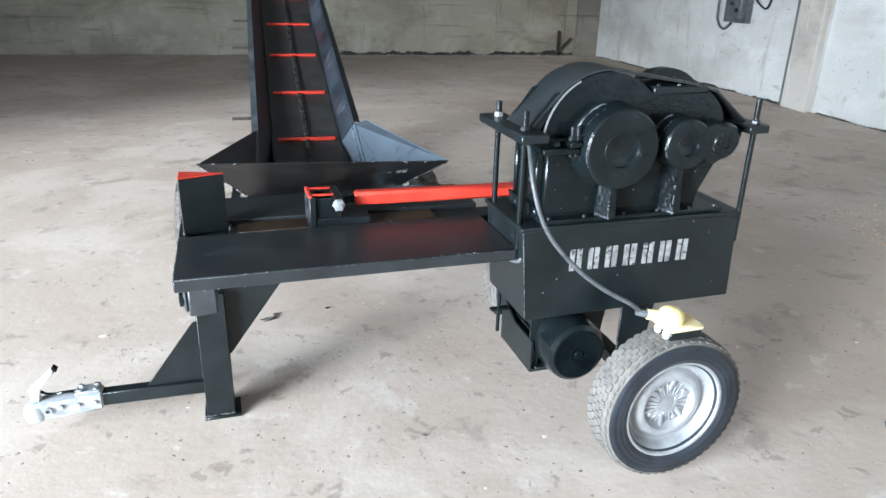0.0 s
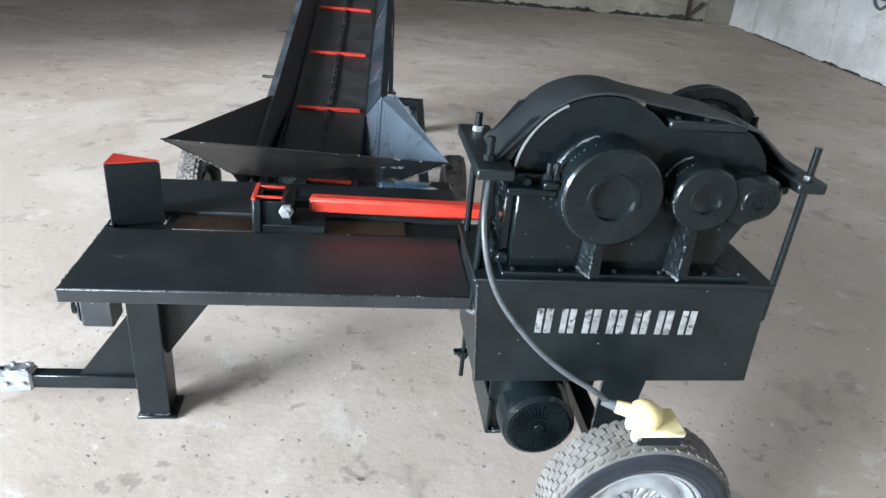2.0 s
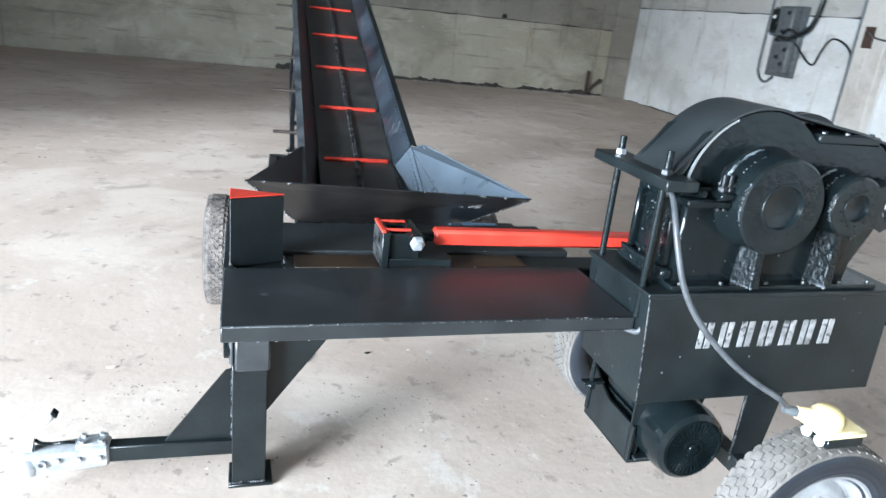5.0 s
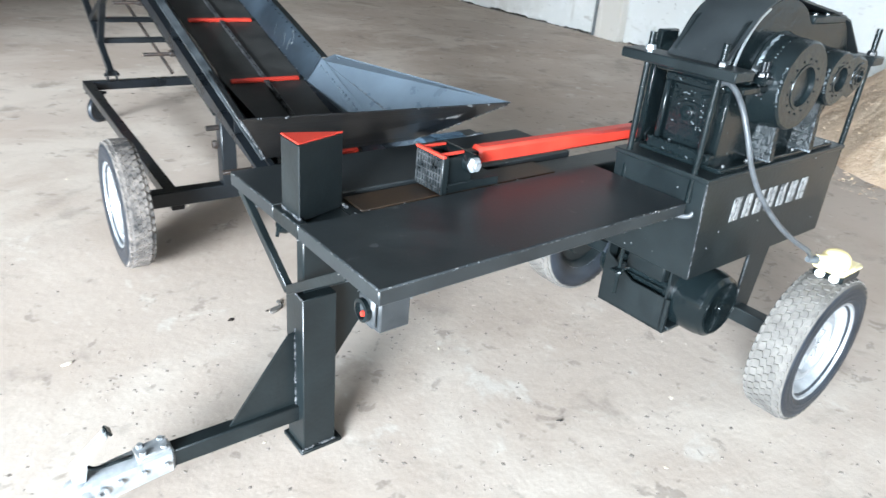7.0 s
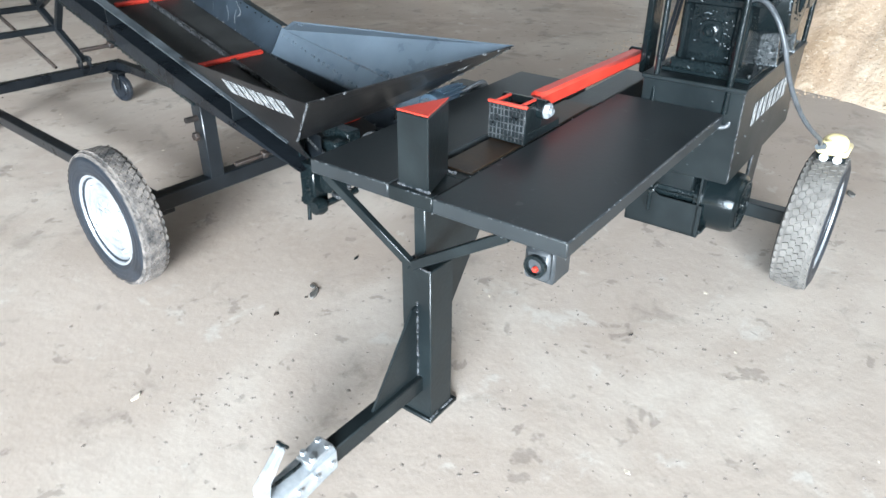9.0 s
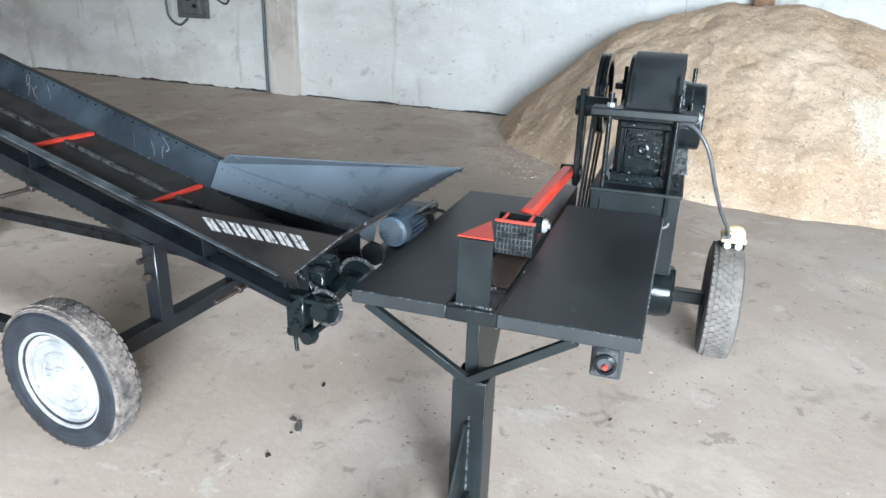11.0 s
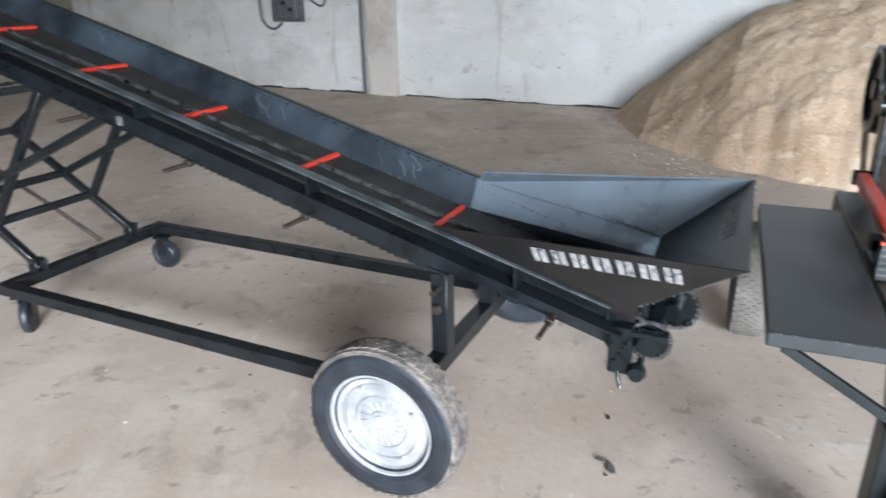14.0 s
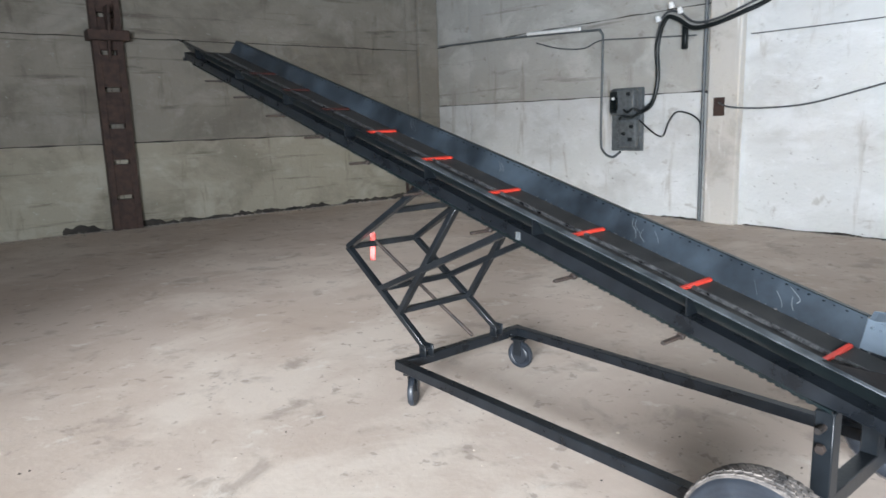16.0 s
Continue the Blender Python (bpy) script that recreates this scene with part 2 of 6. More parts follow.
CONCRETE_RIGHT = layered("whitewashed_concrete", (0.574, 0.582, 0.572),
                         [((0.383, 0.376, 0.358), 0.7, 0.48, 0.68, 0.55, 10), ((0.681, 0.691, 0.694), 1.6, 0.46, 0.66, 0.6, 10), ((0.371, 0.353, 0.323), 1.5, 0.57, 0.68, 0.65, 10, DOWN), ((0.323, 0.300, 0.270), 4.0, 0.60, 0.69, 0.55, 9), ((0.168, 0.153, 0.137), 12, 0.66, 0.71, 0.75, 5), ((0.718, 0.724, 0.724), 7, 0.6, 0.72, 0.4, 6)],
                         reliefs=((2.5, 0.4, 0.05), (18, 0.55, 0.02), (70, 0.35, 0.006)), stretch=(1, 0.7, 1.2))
CONCRETE_MID = layered("greyed_whitewash", (0.377, 0.371, 0.344),
                       [((0.233, 0.221, 0.192), 0.7, 0.46, 0.66, 0.5, 10), ((0.546, 0.546, 0.520), 1.4, 0.47, 0.66, 0.5, 10), ((0.247, 0.228, 0.194), 1.5, 0.56, 0.68, 0.65, 10, DOWN), ((0.156, 0.140, 0.117), 1.4, 0.57, 0.68, 0.6, 9, ACROSS), ((0.208, 0.189, 0.162), 4.0, 0.60, 0.69, 0.55, 9), ((0.130, 0.117, 0.103), 12, 0.66, 0.71, 0.7, 5)],
                       reliefs=((2.5, 0.4, 0.05), (18, 0.55, 0.02), (70, 0.35, 0.006)), stretch=(1, 0.7, 1.2))
PILASTER = layered("bare_stained_concrete", (0.500, 0.476, 0.436),
                   [((0.350, 0.318, 0.280), 1.2, 0.46, 0.64, 0.8, 9), ((0.700, 0.699, 0.689), 1.8, 0.54, 0.66, 0.7, 9, DOWN), ((0.250, 0.210, 0.176), 3.5, 0.6, 0.7, 0.6, 8)],
                   reliefs=((6, 0.5, 0.04), (30, 0.5, 0.015)))
FLOOR = layered("dusty_concrete_floor", (0.492, 0.410, 0.345),
                [((0.410, 0.326, 0.264), 0.35, 0.45, 0.65, 0.8, 9), ((0.595, 0.519, 0.446), 0.8, 0.47, 0.64, 0.8, 11), ((0.328, 0.272, 0.228), 2.2, 0.55, 0.68, 0.7, 11), ((0.615, 0.567, 0.506), 4.2, 0.60, 0.68, 0.65, 9),
                 ((0.266, 0.218, 0.181), 2.8, 0.60, 0.72, 0.55, 9), ((0.246, 0.202, 0.168), 9.0, 0.62, 0.69, 0.55, 3), ((0.173, 0.142, 0.118), 13, 0.66, 0.74, 0.5, 6), ((0.134, 0.109, 0.091), 34, 0.69, 0.75, 0.4, 3), ((0.615, 0.559, 0.492), 15, 0.68, 0.75, 0.35, 5)],
                reliefs=((1.2, 0.10, 0.02), (6, 0.18, 0.014), (22, 0.22, 0.007), (70, 0.16, 0.003)))
DUST = layered("sawdust", (0.538, 0.399, 0.283),
               [((0.692, 0.547, 0.407), 0.6, 0.46, 0.64, 0.85, 9), ((0.448, 0.314, 0.200), 1.2, 0.50, 0.66, 0.75, 10), ((0.781, 0.645, 0.494), 5, 0.54, 0.66, 0.55, 8), ((0.321, 0.215, 0.128), 5, 0.60, 0.70, 0.6, 8, (1.0, 3.0, 1.0)), ((0.232, 0.151, 0.089), 20, 0.58, 0.68, 0.7, 6), ((0.800, 0.682, 0.528), 34, 0.56, 0.66, 0.6, 5)],
               reliefs=((7, 0.25, 0.03), (28, 0.4, 0.025), (80, 0.4, 0.008)))


# ---- mesh helpers ----
def part(name, bm, material, parent=None, label="", smooth=38):
    bmesh.ops.recalc_face_normals(bm, faces=bm.faces)
    for e in bm.edges:
        e.smooth = len(e.link_faces) == 2 and e.calc_face_angle(0) < radians(smooth)
    for f in bm.faces:
        f.smooth = True
    me = bpy.data.meshes.new(name)
    bm.to_mesh(me)
    bm.free()
    me.materials.append(material)
    ob = new(name, me)
    ob.parent = parent
    if label:
        tagged(ob, label)
    return ob


def thing(name, m, label, category, group="", kind=""):
    ob = new(name)
    ob.matrix_basis = m
    ob.empty_display_size = 0.1
    return tagged(ob, label, category, group, kind)


def box(bm, lo, hi, bevel=0.003, m=None):
    c = [(a + b) / 2 for a, b in zip(lo, hi)]
    s = [abs(b - a) for a, b in zip(lo, hi)]
    mm = Matrix.Translation(c) @ Matrix.Diagonal((*s, 1))
    if m is not None:
        mm = m @ mm
    r = bmesh.ops.create_cube(bm, size=1, matrix=mm)
    if bevel:
        es = list({e for v in r["verts"] for e in v.link_edges})
        bmesh.ops.bevel(bm, geom=es, offset=bevel, segments=1, affect="EDGES")
    return bm


def beam(bm, p0, p1, w, h, bevel=0.003, up=(0, 0, 1)):
    """A bar of width w and height h from p0 to p1."""
    p0, p1 = Vector(p0), Vector(p1)
    y = (p1 - p0).normalized()
    x = y.cross(Vector(up))
    x = x.normalized() if x.length > 1e-4 else Vector((1, 0, 0))
    z = x.cross(y)
    m = Matrix((x, y, z)).transposed().to_4x4()
    m.translation = (p0 + p1) / 2
    ln = (p1 - p0).length
    return box(bm, (-w / 2, -ln / 2, -h / 2), (w / 2, ln / 2, h / 2), bevel, m)


def lathe(bm, profile, at, axis, seg=32, closed=False):
    """Turns a profile of (radius, distance along the axis) round the axis."""
    q = Vector(axis).to_track_quat("Z", "Y").to_matrix().to_4x4()
    m = Matrix.Translation(at) @ q
    rings = []
    for r, d in profile:
        if r < 1e-6:
            rings.append([bm.verts.new(m @ Vector((0, 0, d)))])
        else:
            rings.append([bm.verts.new(m @ Vector((r * math.cos(2 * math.pi * k / seg), r * math.sin(2 * math.pi * k / seg), d))) for k in range(seg)])
    pairs = list(zip(rings, rings[1:]))
    if closed:
        pairs.append((rings[-1], rings[0]))
    for a, b in pairs:
        for k in range(seg):
            j = (k + 1) % seg
            if len(a) == 1 and len(b) == 1:
                continue
            if len(a) == 1:
                bm.faces.new((a[0], b[k], b[j]))
            elif len(b) == 1:
                bm.faces.new((a[k], a[j], b[0]))
            else:
                bm.faces.new((a[k], a[j], b[j], b[k]))
    return bm


def rod(bm, p0, p1, r, seg=16, r2=None):
    p0, p1 = Vector(p0), Vector(p1)
    d = (p1 - p0).length
    return lathe(bm, [(0, 0), (r, 0), (r if r2 is None else r2, d), (0, d)], p0, p1 - p0, seg)


def prism(bm, pts, way, bevel=0.0):
    """A flat polygon carried along a way."""
    way = Vector(way)
    a = [bm.verts.new(Vector(p)) for p in pts]
    b = [bm.verts.new(Vector(p) + way) for p in pts]
    fs = [bm.faces.new(a), bm.faces.new(b[::-1])]
    for k in range(len(pts)):
        j = (k + 1) % len(pts)
        fs.append(bm.faces.new((a[k], b[k], b[j], a[j])))
    if bevel:
        es = list({e for f in fs for e in f.edges})
        bmesh.ops.bevel(bm, geom=es, offset=bevel, segments=1, affect="EDGES")
    return bm


def glide(pts, steps=8):
    pts = [Vector(p) for p in pts]
    ext = [2 * pts[0] - pts[1], *pts, 2 * pts[-1] - pts[-2]]
    out = []
    for k in range(1, len(ext) - 2):
        a, b, c, d = ext[k - 1:k + 3]
        for s in range(steps):
            t = s / steps
            out.append(0.5 * ((2 * b) + (c - a) * t + (2 * a - 5 * b + 4 * c - d) * t * t + (3 * b - a - 3 * c + d) * t ** 3))
    out.append(pts[-1])
    return out


def tube(bm, pts, r, seg=10, steps=8):
    """A round cable or pipe along a smooth line."""
    line = glide(pts, steps)
    rings = []
    side = None
    for k, p in enumerate(line):
        t = (line[min(k + 1, len(line) - 1)] - line[max(k - 1, 0)]).normalized()
        if side is None:
            side = t.orthogonal().normalized()
        side = (side - t * side.dot(t)).normalized()
        up = t.cross(side)
        rings.append([bm.verts.new(p + r * (math.cos(2 * math.pi * i / seg) * side + math.sin(2 * math.pi * i / seg) * up)) for i in range(seg)])
    for a, b in zip(rings, rings[1:]):
        for i in range(seg):
            j = (i + 1) % seg
            bm.faces.new((a[i], a[j], b[j], b[i]))
    bm.faces.new(rings[0][::-1])
    bm.faces.new(rings[-1])
    return bm


def bead(bm, p0, p1, r=0.005, seed=0, gaps=0.12):
    """A lumpy weld bead between two points."""
    rnd = random.Random(seed)
    p0, p1 = Vector(p0), Vector(p1)
    n = max(2, int((p1 - p0).length / (1.8 * r)))
    for k in range(n + 1):
        if rnd.random() < gaps:
            continue
        q = p0.lerp(p1, k / n)
        s = r * rnd.uniform(0.7, 1.25)
        bmesh.ops.create_icosphere(bm, subdivisions=1, radius=s, matrix=Matrix.Translation(q + Vector((rnd.uniform(-1, 1), rnd.uniform(-1, 1), rnd.uniform(-1, 1))) * r * 0.25))
    return bm


def bolt(bm, at, axis, r=0.012, h=0.012):
    return lathe(bm, [(0, 0), (r, 0), (r, h * 0.8), (r * 0.85, h), (0, h)], at, axis, 6)


def bolts(name, places, axis, r, h, material, parent, label=""):
    """Like bolts, each an object of its own on one mesh."""
    first = None
    for p in places:
        if first is None:
            first = part(name, bolt(bmesh.new(), (0, 0, 0), axis, r, h), material, parent, label)
            first.location = p
        else:
            ob = new(name, first.data)
            ob.parent, ob.location = parent, p
            if label:
                tagged(ob, label)


def stencil_row(widths, width, height, depth, m, parent):
    """A row of stencilled marks, each two upright bars of worn paint, width x height at the pose m."""
    gap = height * 0.30
    stretch = (width - gap * (len(widths) - 1)) / sum(widths)
    x = 0.0
    for share in widths:
        wd = share * stretch
        for a, b in ((0.0, 0.38), (0.54, 0.96)):
            part("stencil_bar", box(bmesh.new(), (x + a * wd, 0, 0), (x + b * wd, height, depth), 0, m), STENCIL, parent, "worn white stencilled bar")
        x += wd + gap


# ---- setting ----
def slab(name, lo, hi, material, label, category, bevel=0.0):
    ob = part(name, box(bmesh.new(), lo, hi, bevel), material)
    return tagged(ob, label, category, kind="structure")


floor = slab("floor", (X_LEFT - 0.3, Y_FRONT - 0.3, -0.2), (X_RIGHT + 0.3, Y_BACK + 0.3, 0), FLOOR, "dusty grey-brown concrete floor with scuffs and stains", "floor")
ground = slab("ground", (-400, -400, -0.5), (400, 400, -0.21), FLOOR, "bare ground outside the hall", "ground")
ceiling = slab("ceiling", (X_LEFT - 0.3, Y_FRONT - 0.3, HIGH), (X_RIGHT + 0.3, Y_BACK + 0.3, HIGH + 0.25), CEILING, "grey concrete roof slabs out of view, darkened to cut bounce light", "ceiling")
wall_back = slab("wall_back", (X_LEFT - 0.3, Y_BACK + 0.02, 0), (X_RIGHT + 0.3, Y_BACK + 0.3, HIGH), JOINT, "stained whitewashed concrete panel wall", "wall")
wall_right = slab("wall_right", (X_RIGHT + 0.02, Y_FRONT, 0), (X_RIGHT + 0.3, Y_BACK + 0.02, HIGH), JOINT, "pale whitewashed concrete panel wall", "wall")
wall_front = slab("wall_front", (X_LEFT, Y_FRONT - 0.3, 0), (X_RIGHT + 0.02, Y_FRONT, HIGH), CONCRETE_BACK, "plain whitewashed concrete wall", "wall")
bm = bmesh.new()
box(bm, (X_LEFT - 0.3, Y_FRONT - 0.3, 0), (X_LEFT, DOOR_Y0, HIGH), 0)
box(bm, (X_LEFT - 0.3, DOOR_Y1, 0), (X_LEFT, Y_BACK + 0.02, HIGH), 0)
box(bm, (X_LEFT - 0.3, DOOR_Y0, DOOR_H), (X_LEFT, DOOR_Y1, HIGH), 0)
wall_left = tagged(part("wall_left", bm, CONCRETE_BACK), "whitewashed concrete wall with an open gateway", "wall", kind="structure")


def wall_panel(lo, hi, material, parent, axis, seed):
    """One cast panel, its face cut into cells whose outer ring is crumbled and chipped back."""
    rnd = random.Random(seed)
    u0, u1 = (lo[0], hi[0]) if axis == 1 else (lo[1], hi[1])
    v0, v1 = lo[2], hi[2]
    nu, nv = max(6, int((u1 - u0) / 0.11)), max(5, int((v1 - v0) / 0.11))
    bm = bmesh.new()
    rows = []
    for j in range(nv + 1):
        row = []
        for i in range(nu + 1):
            u, v = u0 + (u1 - u0) * i / nu, v0 + (v1 - v0) * j / nv
            d = 0.0
            if i in (0, nu) or j in (0, nv):
                d = 0.007 + 0.016 * max(0.0, noise.noise((u * 1.3, v * 1.3, seed)))
                if 0 < i < nu:
                    v += (0.022 if j == 0 and v0 > 0.01 else (-0.022 if j == nv else 0)) * max(0.0, noise.noise((u * 2.1, seed, 2.0)) + 0.15)
            else:
                d = 0.004 * noise.noise((u * 0.9, v * 0.9, seed))
            p = (u, lo[1] + d, v) if axis == 1 else (lo[0] + d, u, v)
            row.append(bm.verts.new(p))
        rows.append(row)
    for a, b in zip(rows, rows[1:]):
        for i in range(nu):
            bm.faces.new((a[i], a[i + 1], b[i + 1], b[i]))
    rim = [e for e in bm.edges if len(e.link_faces) == 1]
    ext = bmesh.ops.extrude_edge_only(bm, edges=rim)
    for q in ext["geom"]:
        if isinstance(q, bmesh.types.BMVert):
            q.co[axis if axis == 1 else 0] = hi[1] if axis == 1 else hi[0]
    return part("panel", bm, material, parent, smooth=60)


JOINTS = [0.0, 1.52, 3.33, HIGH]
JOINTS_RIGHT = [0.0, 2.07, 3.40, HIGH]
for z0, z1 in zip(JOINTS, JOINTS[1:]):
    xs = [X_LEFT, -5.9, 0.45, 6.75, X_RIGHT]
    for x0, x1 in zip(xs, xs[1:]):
        # Lower row takes the lighter copy, standing in for the falloff of light.
        wall_panel((x0 + 0.005, Y_BACK, z0 + (0.005 if z0 else 0)), (x1 - 0.005, Y_BACK + 0.03, z1 - 0.005), CONCRETE_BACK if z0 else CONCRETE_LOW_LIT, wall_back, 1, int(10 * z0 + 3 * x0) % 97)
for z0, z1 in zip(JOINTS_RIGHT, JOINTS_RIGHT[1:]):
    ys = [Y_FRONT, -3.3, 2.8, 8.85, 15.0, Y_BACK]
    for y0, y1 in zip(ys, ys[1:]):
        if y0 < 8 and z0 == 0.0:
            continue
        if y0 < 8 and z0 == 2.07:
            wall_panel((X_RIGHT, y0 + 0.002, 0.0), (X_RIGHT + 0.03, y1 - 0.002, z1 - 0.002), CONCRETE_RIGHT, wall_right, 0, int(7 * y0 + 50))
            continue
        # Beyond the pilaster the lower row gets the paler mix, upper rows the greyer.
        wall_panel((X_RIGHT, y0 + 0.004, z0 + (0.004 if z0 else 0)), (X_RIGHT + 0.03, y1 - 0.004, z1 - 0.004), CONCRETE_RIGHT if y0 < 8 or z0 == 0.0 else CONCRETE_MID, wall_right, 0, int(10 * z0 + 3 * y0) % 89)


def broken_edge(name, p0, p1, inward, height, seed):
    """A dark ragged gap along the foot of a wall where the plaster has come away."""
    p0, p1, inward = Vector(p0), Vector(p1), Vector(inward)
    n = int((p1 - p0).length / 0.05)
    top, bot, foot = [], [], []
    bm = bmesh.new()
    for k in range(n + 1):
        q = p0.lerp(p1, k / n)
        h = height * max(0.12, 0.55 + 1.1 * noise.noise((k * 0.09, seed, 0)) + 0.5 * noise.noise((k * 0.45, seed, 4)))
        top.append(bm.verts.new(q + Vector((0, 0, h)) + inward * 0.004))
        bot.append(bm.verts.new(q + inward * 0.006))
        foot.append(bm.verts.new(q + inward * (0.03 + 0.05 * max(0, noise.noise((k * 0.2, seed, 9)))) + Vector((0, 0, 0.002))))
    for k in range(n):
        bm.faces.new((top[k], top[k + 1], bot[k + 1], bot[k]))
        bm.faces.new((bot[k], bot[k + 1], foot[k + 1], foot[k]))
    return tagged(part(name, bm, JOINT), "dark crumbled gap along the foot of the wall", "wall base", kind="structure")


broken_edge("baseboard_gap", (-0.6, Y_BACK, 0), (7.0, Y_BACK, 0), (0, -1, 0), 0.13, 1.0)
broken_edge("baseboard_gap", (X_RIGHT, 4.6, 0), (X_RIGHT, 8.5, 0), (-1, 0, 0), 0.035, 2.0)
broken_edge("baseboard_gap", (X_RIGHT, 9.3, 0), (X_RIGHT, 15.9, 0), (-1, 0, 0), 0.045, 3.0)
slab("pilaster_right", (X_RIGHT - 0.16, 8.58, 0), (X_RIGHT - 0.002, 9.10, HIGH), PILASTER, "chipped concrete pilaster against the wall", "pilaster", 0.02)
slab("pilaster_corner", (7.02, Y_BACK - 0.12, 0), (X_RIGHT - 0.002, Y_BACK - 0.002, HIGH), CONCRETE_BACK, "concrete pilaster in the corner of the hall", "pilaster", 0.02)
slab("pilaster_left", (X_LEFT + 0.002, Y_BACK - 0.30, 0), (X_LEFT + 0.6, Y_BACK - 0.002, HIGH), CONCRETE_BACK, "stained concrete pilaster in the dark corner", "pilaster", 0.02)

# ---- log splitter ----
split = thing("log_splitter", pose(-0.283, 2.04, 0, 0, 0, 4.5), "black-painted homemade log splitter with red push rod on wheels", "log splitter")
bm = bmesh.new()
box(bm, (0, 0, 0.765), (1.16, 0.395, 0.81), 0.004)
part("tabletop", bm, TABLE, split, "black steel tabletop worn at the edges")
bm = bmesh.new()
box(bm, (0, 0.545, 0.765), (1.20, 0.845, 0.81), 0.004)
part("tabletop", bm, TABLE, split, "black steel tabletop worn at the edges")
bm = bmesh.new()
box(bm, (0, 0.395, 0.765), (0.03, 0.545, 0.81), 0.003)
part("end_strip", bm, BLACK_FLAT, split)
bm = bmesh.new()
box(bm, (0.17, 0.412, 0.70), (1.55, 0.528, 0.797), 0.004)
box(bm, (0.032, 0.412, 0.768), (0.17, 0.528, 0.797), 0.002)
part("guide_beam", bm, BLACK_FLAT, split)
bm = bmesh.new()
box(bm, (0.21, 0.414, 0.797), (0.985, 0.526, 0.804), 0.002)
part("slide_plate", bm, OILED, split, "bare oily brown steel slide")
bm = bmesh.new()
prism(bm, [(0.018, 0.420, 0.80), (0.018, 0.524, 0.80), (0.178, 0.472, 0.80)], (0, 0, 0.215), 0.003)
stop = part("stop_wedge", bm, BLACK_FLAT, split)
bm = bmesh.new()
prism(bm, [(0.018, 0.420, 1.0165), (0.018, 0.524, 1.0165), (0.178, 0.472, 1.0165)], (0, 0, 0.004), 0.001)
part("cap", bm, RED, stop, "red-painted top")
bm = bmesh.new()
for k, (a, b) in enumerate([((0.02, 0.42, 0.812), (0.02, 0.524, 0.812)), ((0.18, 0.45, 0.806), (0.18, 0.50, 0.806)), ((0.001, 0.002, 0.806), (1.15, -0.001, 0.806)), ((0.0, 0.02, 0.808), (0.0, 0.83, 0.808))]):
    bead(bm, a, b, 0.0050 if k < 2 else 0.0022, k, 0.12 if k < 2 else 0.72)
tagged(part("weld_seam", bm, WELD, split), kind="stuff")
bm = bmesh.new()
rnd = random.Random(77)
for k in range(40):
    e = rnd.random()
    p = (rnd.uniform(0, 1.15), 0.0, 0.81 - rnd.choice((0, 0, 0.044))) if e < 0.55 else ((0.0, rnd.uniform(0, 0.845), 0.81 - rnd.choice((0, 0.044))) if e < 0.85 else (rnd.uniform(0.1, 1.1), rnd.choice((0.395, 0.545)), 0.81))
    bmesh.ops.create_icosphere(bm, subdivisions=1, radius=rnd.uniform(0.0010, 0.0024), matrix=Matrix.Translation(p) @ Matrix.Diagonal((rnd.uniform(1, 3), 1, 0.7, 1)))
tagged(part("paint_chip", bm, ZINC, split, "bright chips along worn edges"), kind="stuff")
# pusher
bm = bmesh.new()
box(bm, (0.475, 0.400, 0.806), (0.500, 0.535, 0.925), 0.003)
pusher = part("pusher_plate", bm, BLACK_FLAT, split)
bm = bmesh.new()
rnd = random.Random(19)
for k in range(10):
    y = 0.405 + k * 0.0138
    beam(bm, (0.4735, y, 0.812), (0.4735, y + rnd.uniform(-0.003, 0.003), 0.920), 0.003, 0.003, 0)
for k in range(5):
    z = 0.826 + k * 0.021
    beam(bm, (0.4735, 0.402, z), (0.4735, 0.533, z + rnd.uniform(-0.004, 0.004)), 0.003, 0.0025, 0)
tagged(part("teeth", bm, CHAIN, pusher, "crossed grip ridges"), kind="stuff")
bm = bmesh.new()
box(bm, (0.472, 0.398, 0.922), (0.486, 0.537, 0.931), 0.002)
box(bm, (0.486, 0.418, 0.922), (0.57, 0.428, 0.931), 0.002)
box(bm, (0.486, 0.508, 0.922), (0.57, 0.518, 0.931), 0.002)
part("edge", bm, RED, pusher, "red-painted upper edge")
bm = bmesh.new()
box(bm, (0.50, 0.404, 0.806), (0.71, 0.53, 0.835), 0.003)
box(bm, (0.50, 0.412, 0.83), (0.60, 0.424, 0.915), 0.003)
box(bm, (0.50, 0.512, 0.83), (0.60, 0.524, 0.915), 0.003)
part("pusher_shoe", bm, BLACK_FLAT, split)
bm = bmesh.new()
rod(bm, (0.585, 0.39, 0.895), (0.585, 0.545, 0.895), 0.030, 20)
part("pin_boss", bm, BLACK, split)
bm = bmesh.new()
lathe(bm, [(0, 0), (0.025, 0), (0.025, 0.012), (0.020, 0.018), (0, 0.018)], (0.585, 0.392, 0.893), (0, -1, 0), 6)
lathe(bm, [(0, 0), (0.010, 0), (0.010, 0.026), (0, 0.026)], (0.585, 0.392, 0.893), (0, -1, 0), 14)
part("pin_nut", bm, RIM, split, "bright zinc nut")
bm = bmesh.new()
beam(bm, (0.585, 0.467, 0.895), (0.68, 0.467, 0.894), 0.035, 0.03)
part("rod_eye", bm, BLACK, split)
bm = bmesh.new()
beam(bm, (0.655, 0.467, 0.894), (1.44, 0.450, 0.888), 0.054, 0.052, 0.010)
part("push_rod", bm, RED, split, "red-painted square push rod")
# crank and flywheel behind the gear case
bm = bmesh.new()
beam(bm, (1.46, 0.41, 1.27), (1.46, 0.41, 0.83), 0.10, 0.028, 0.006, up=(0, 1, 0))
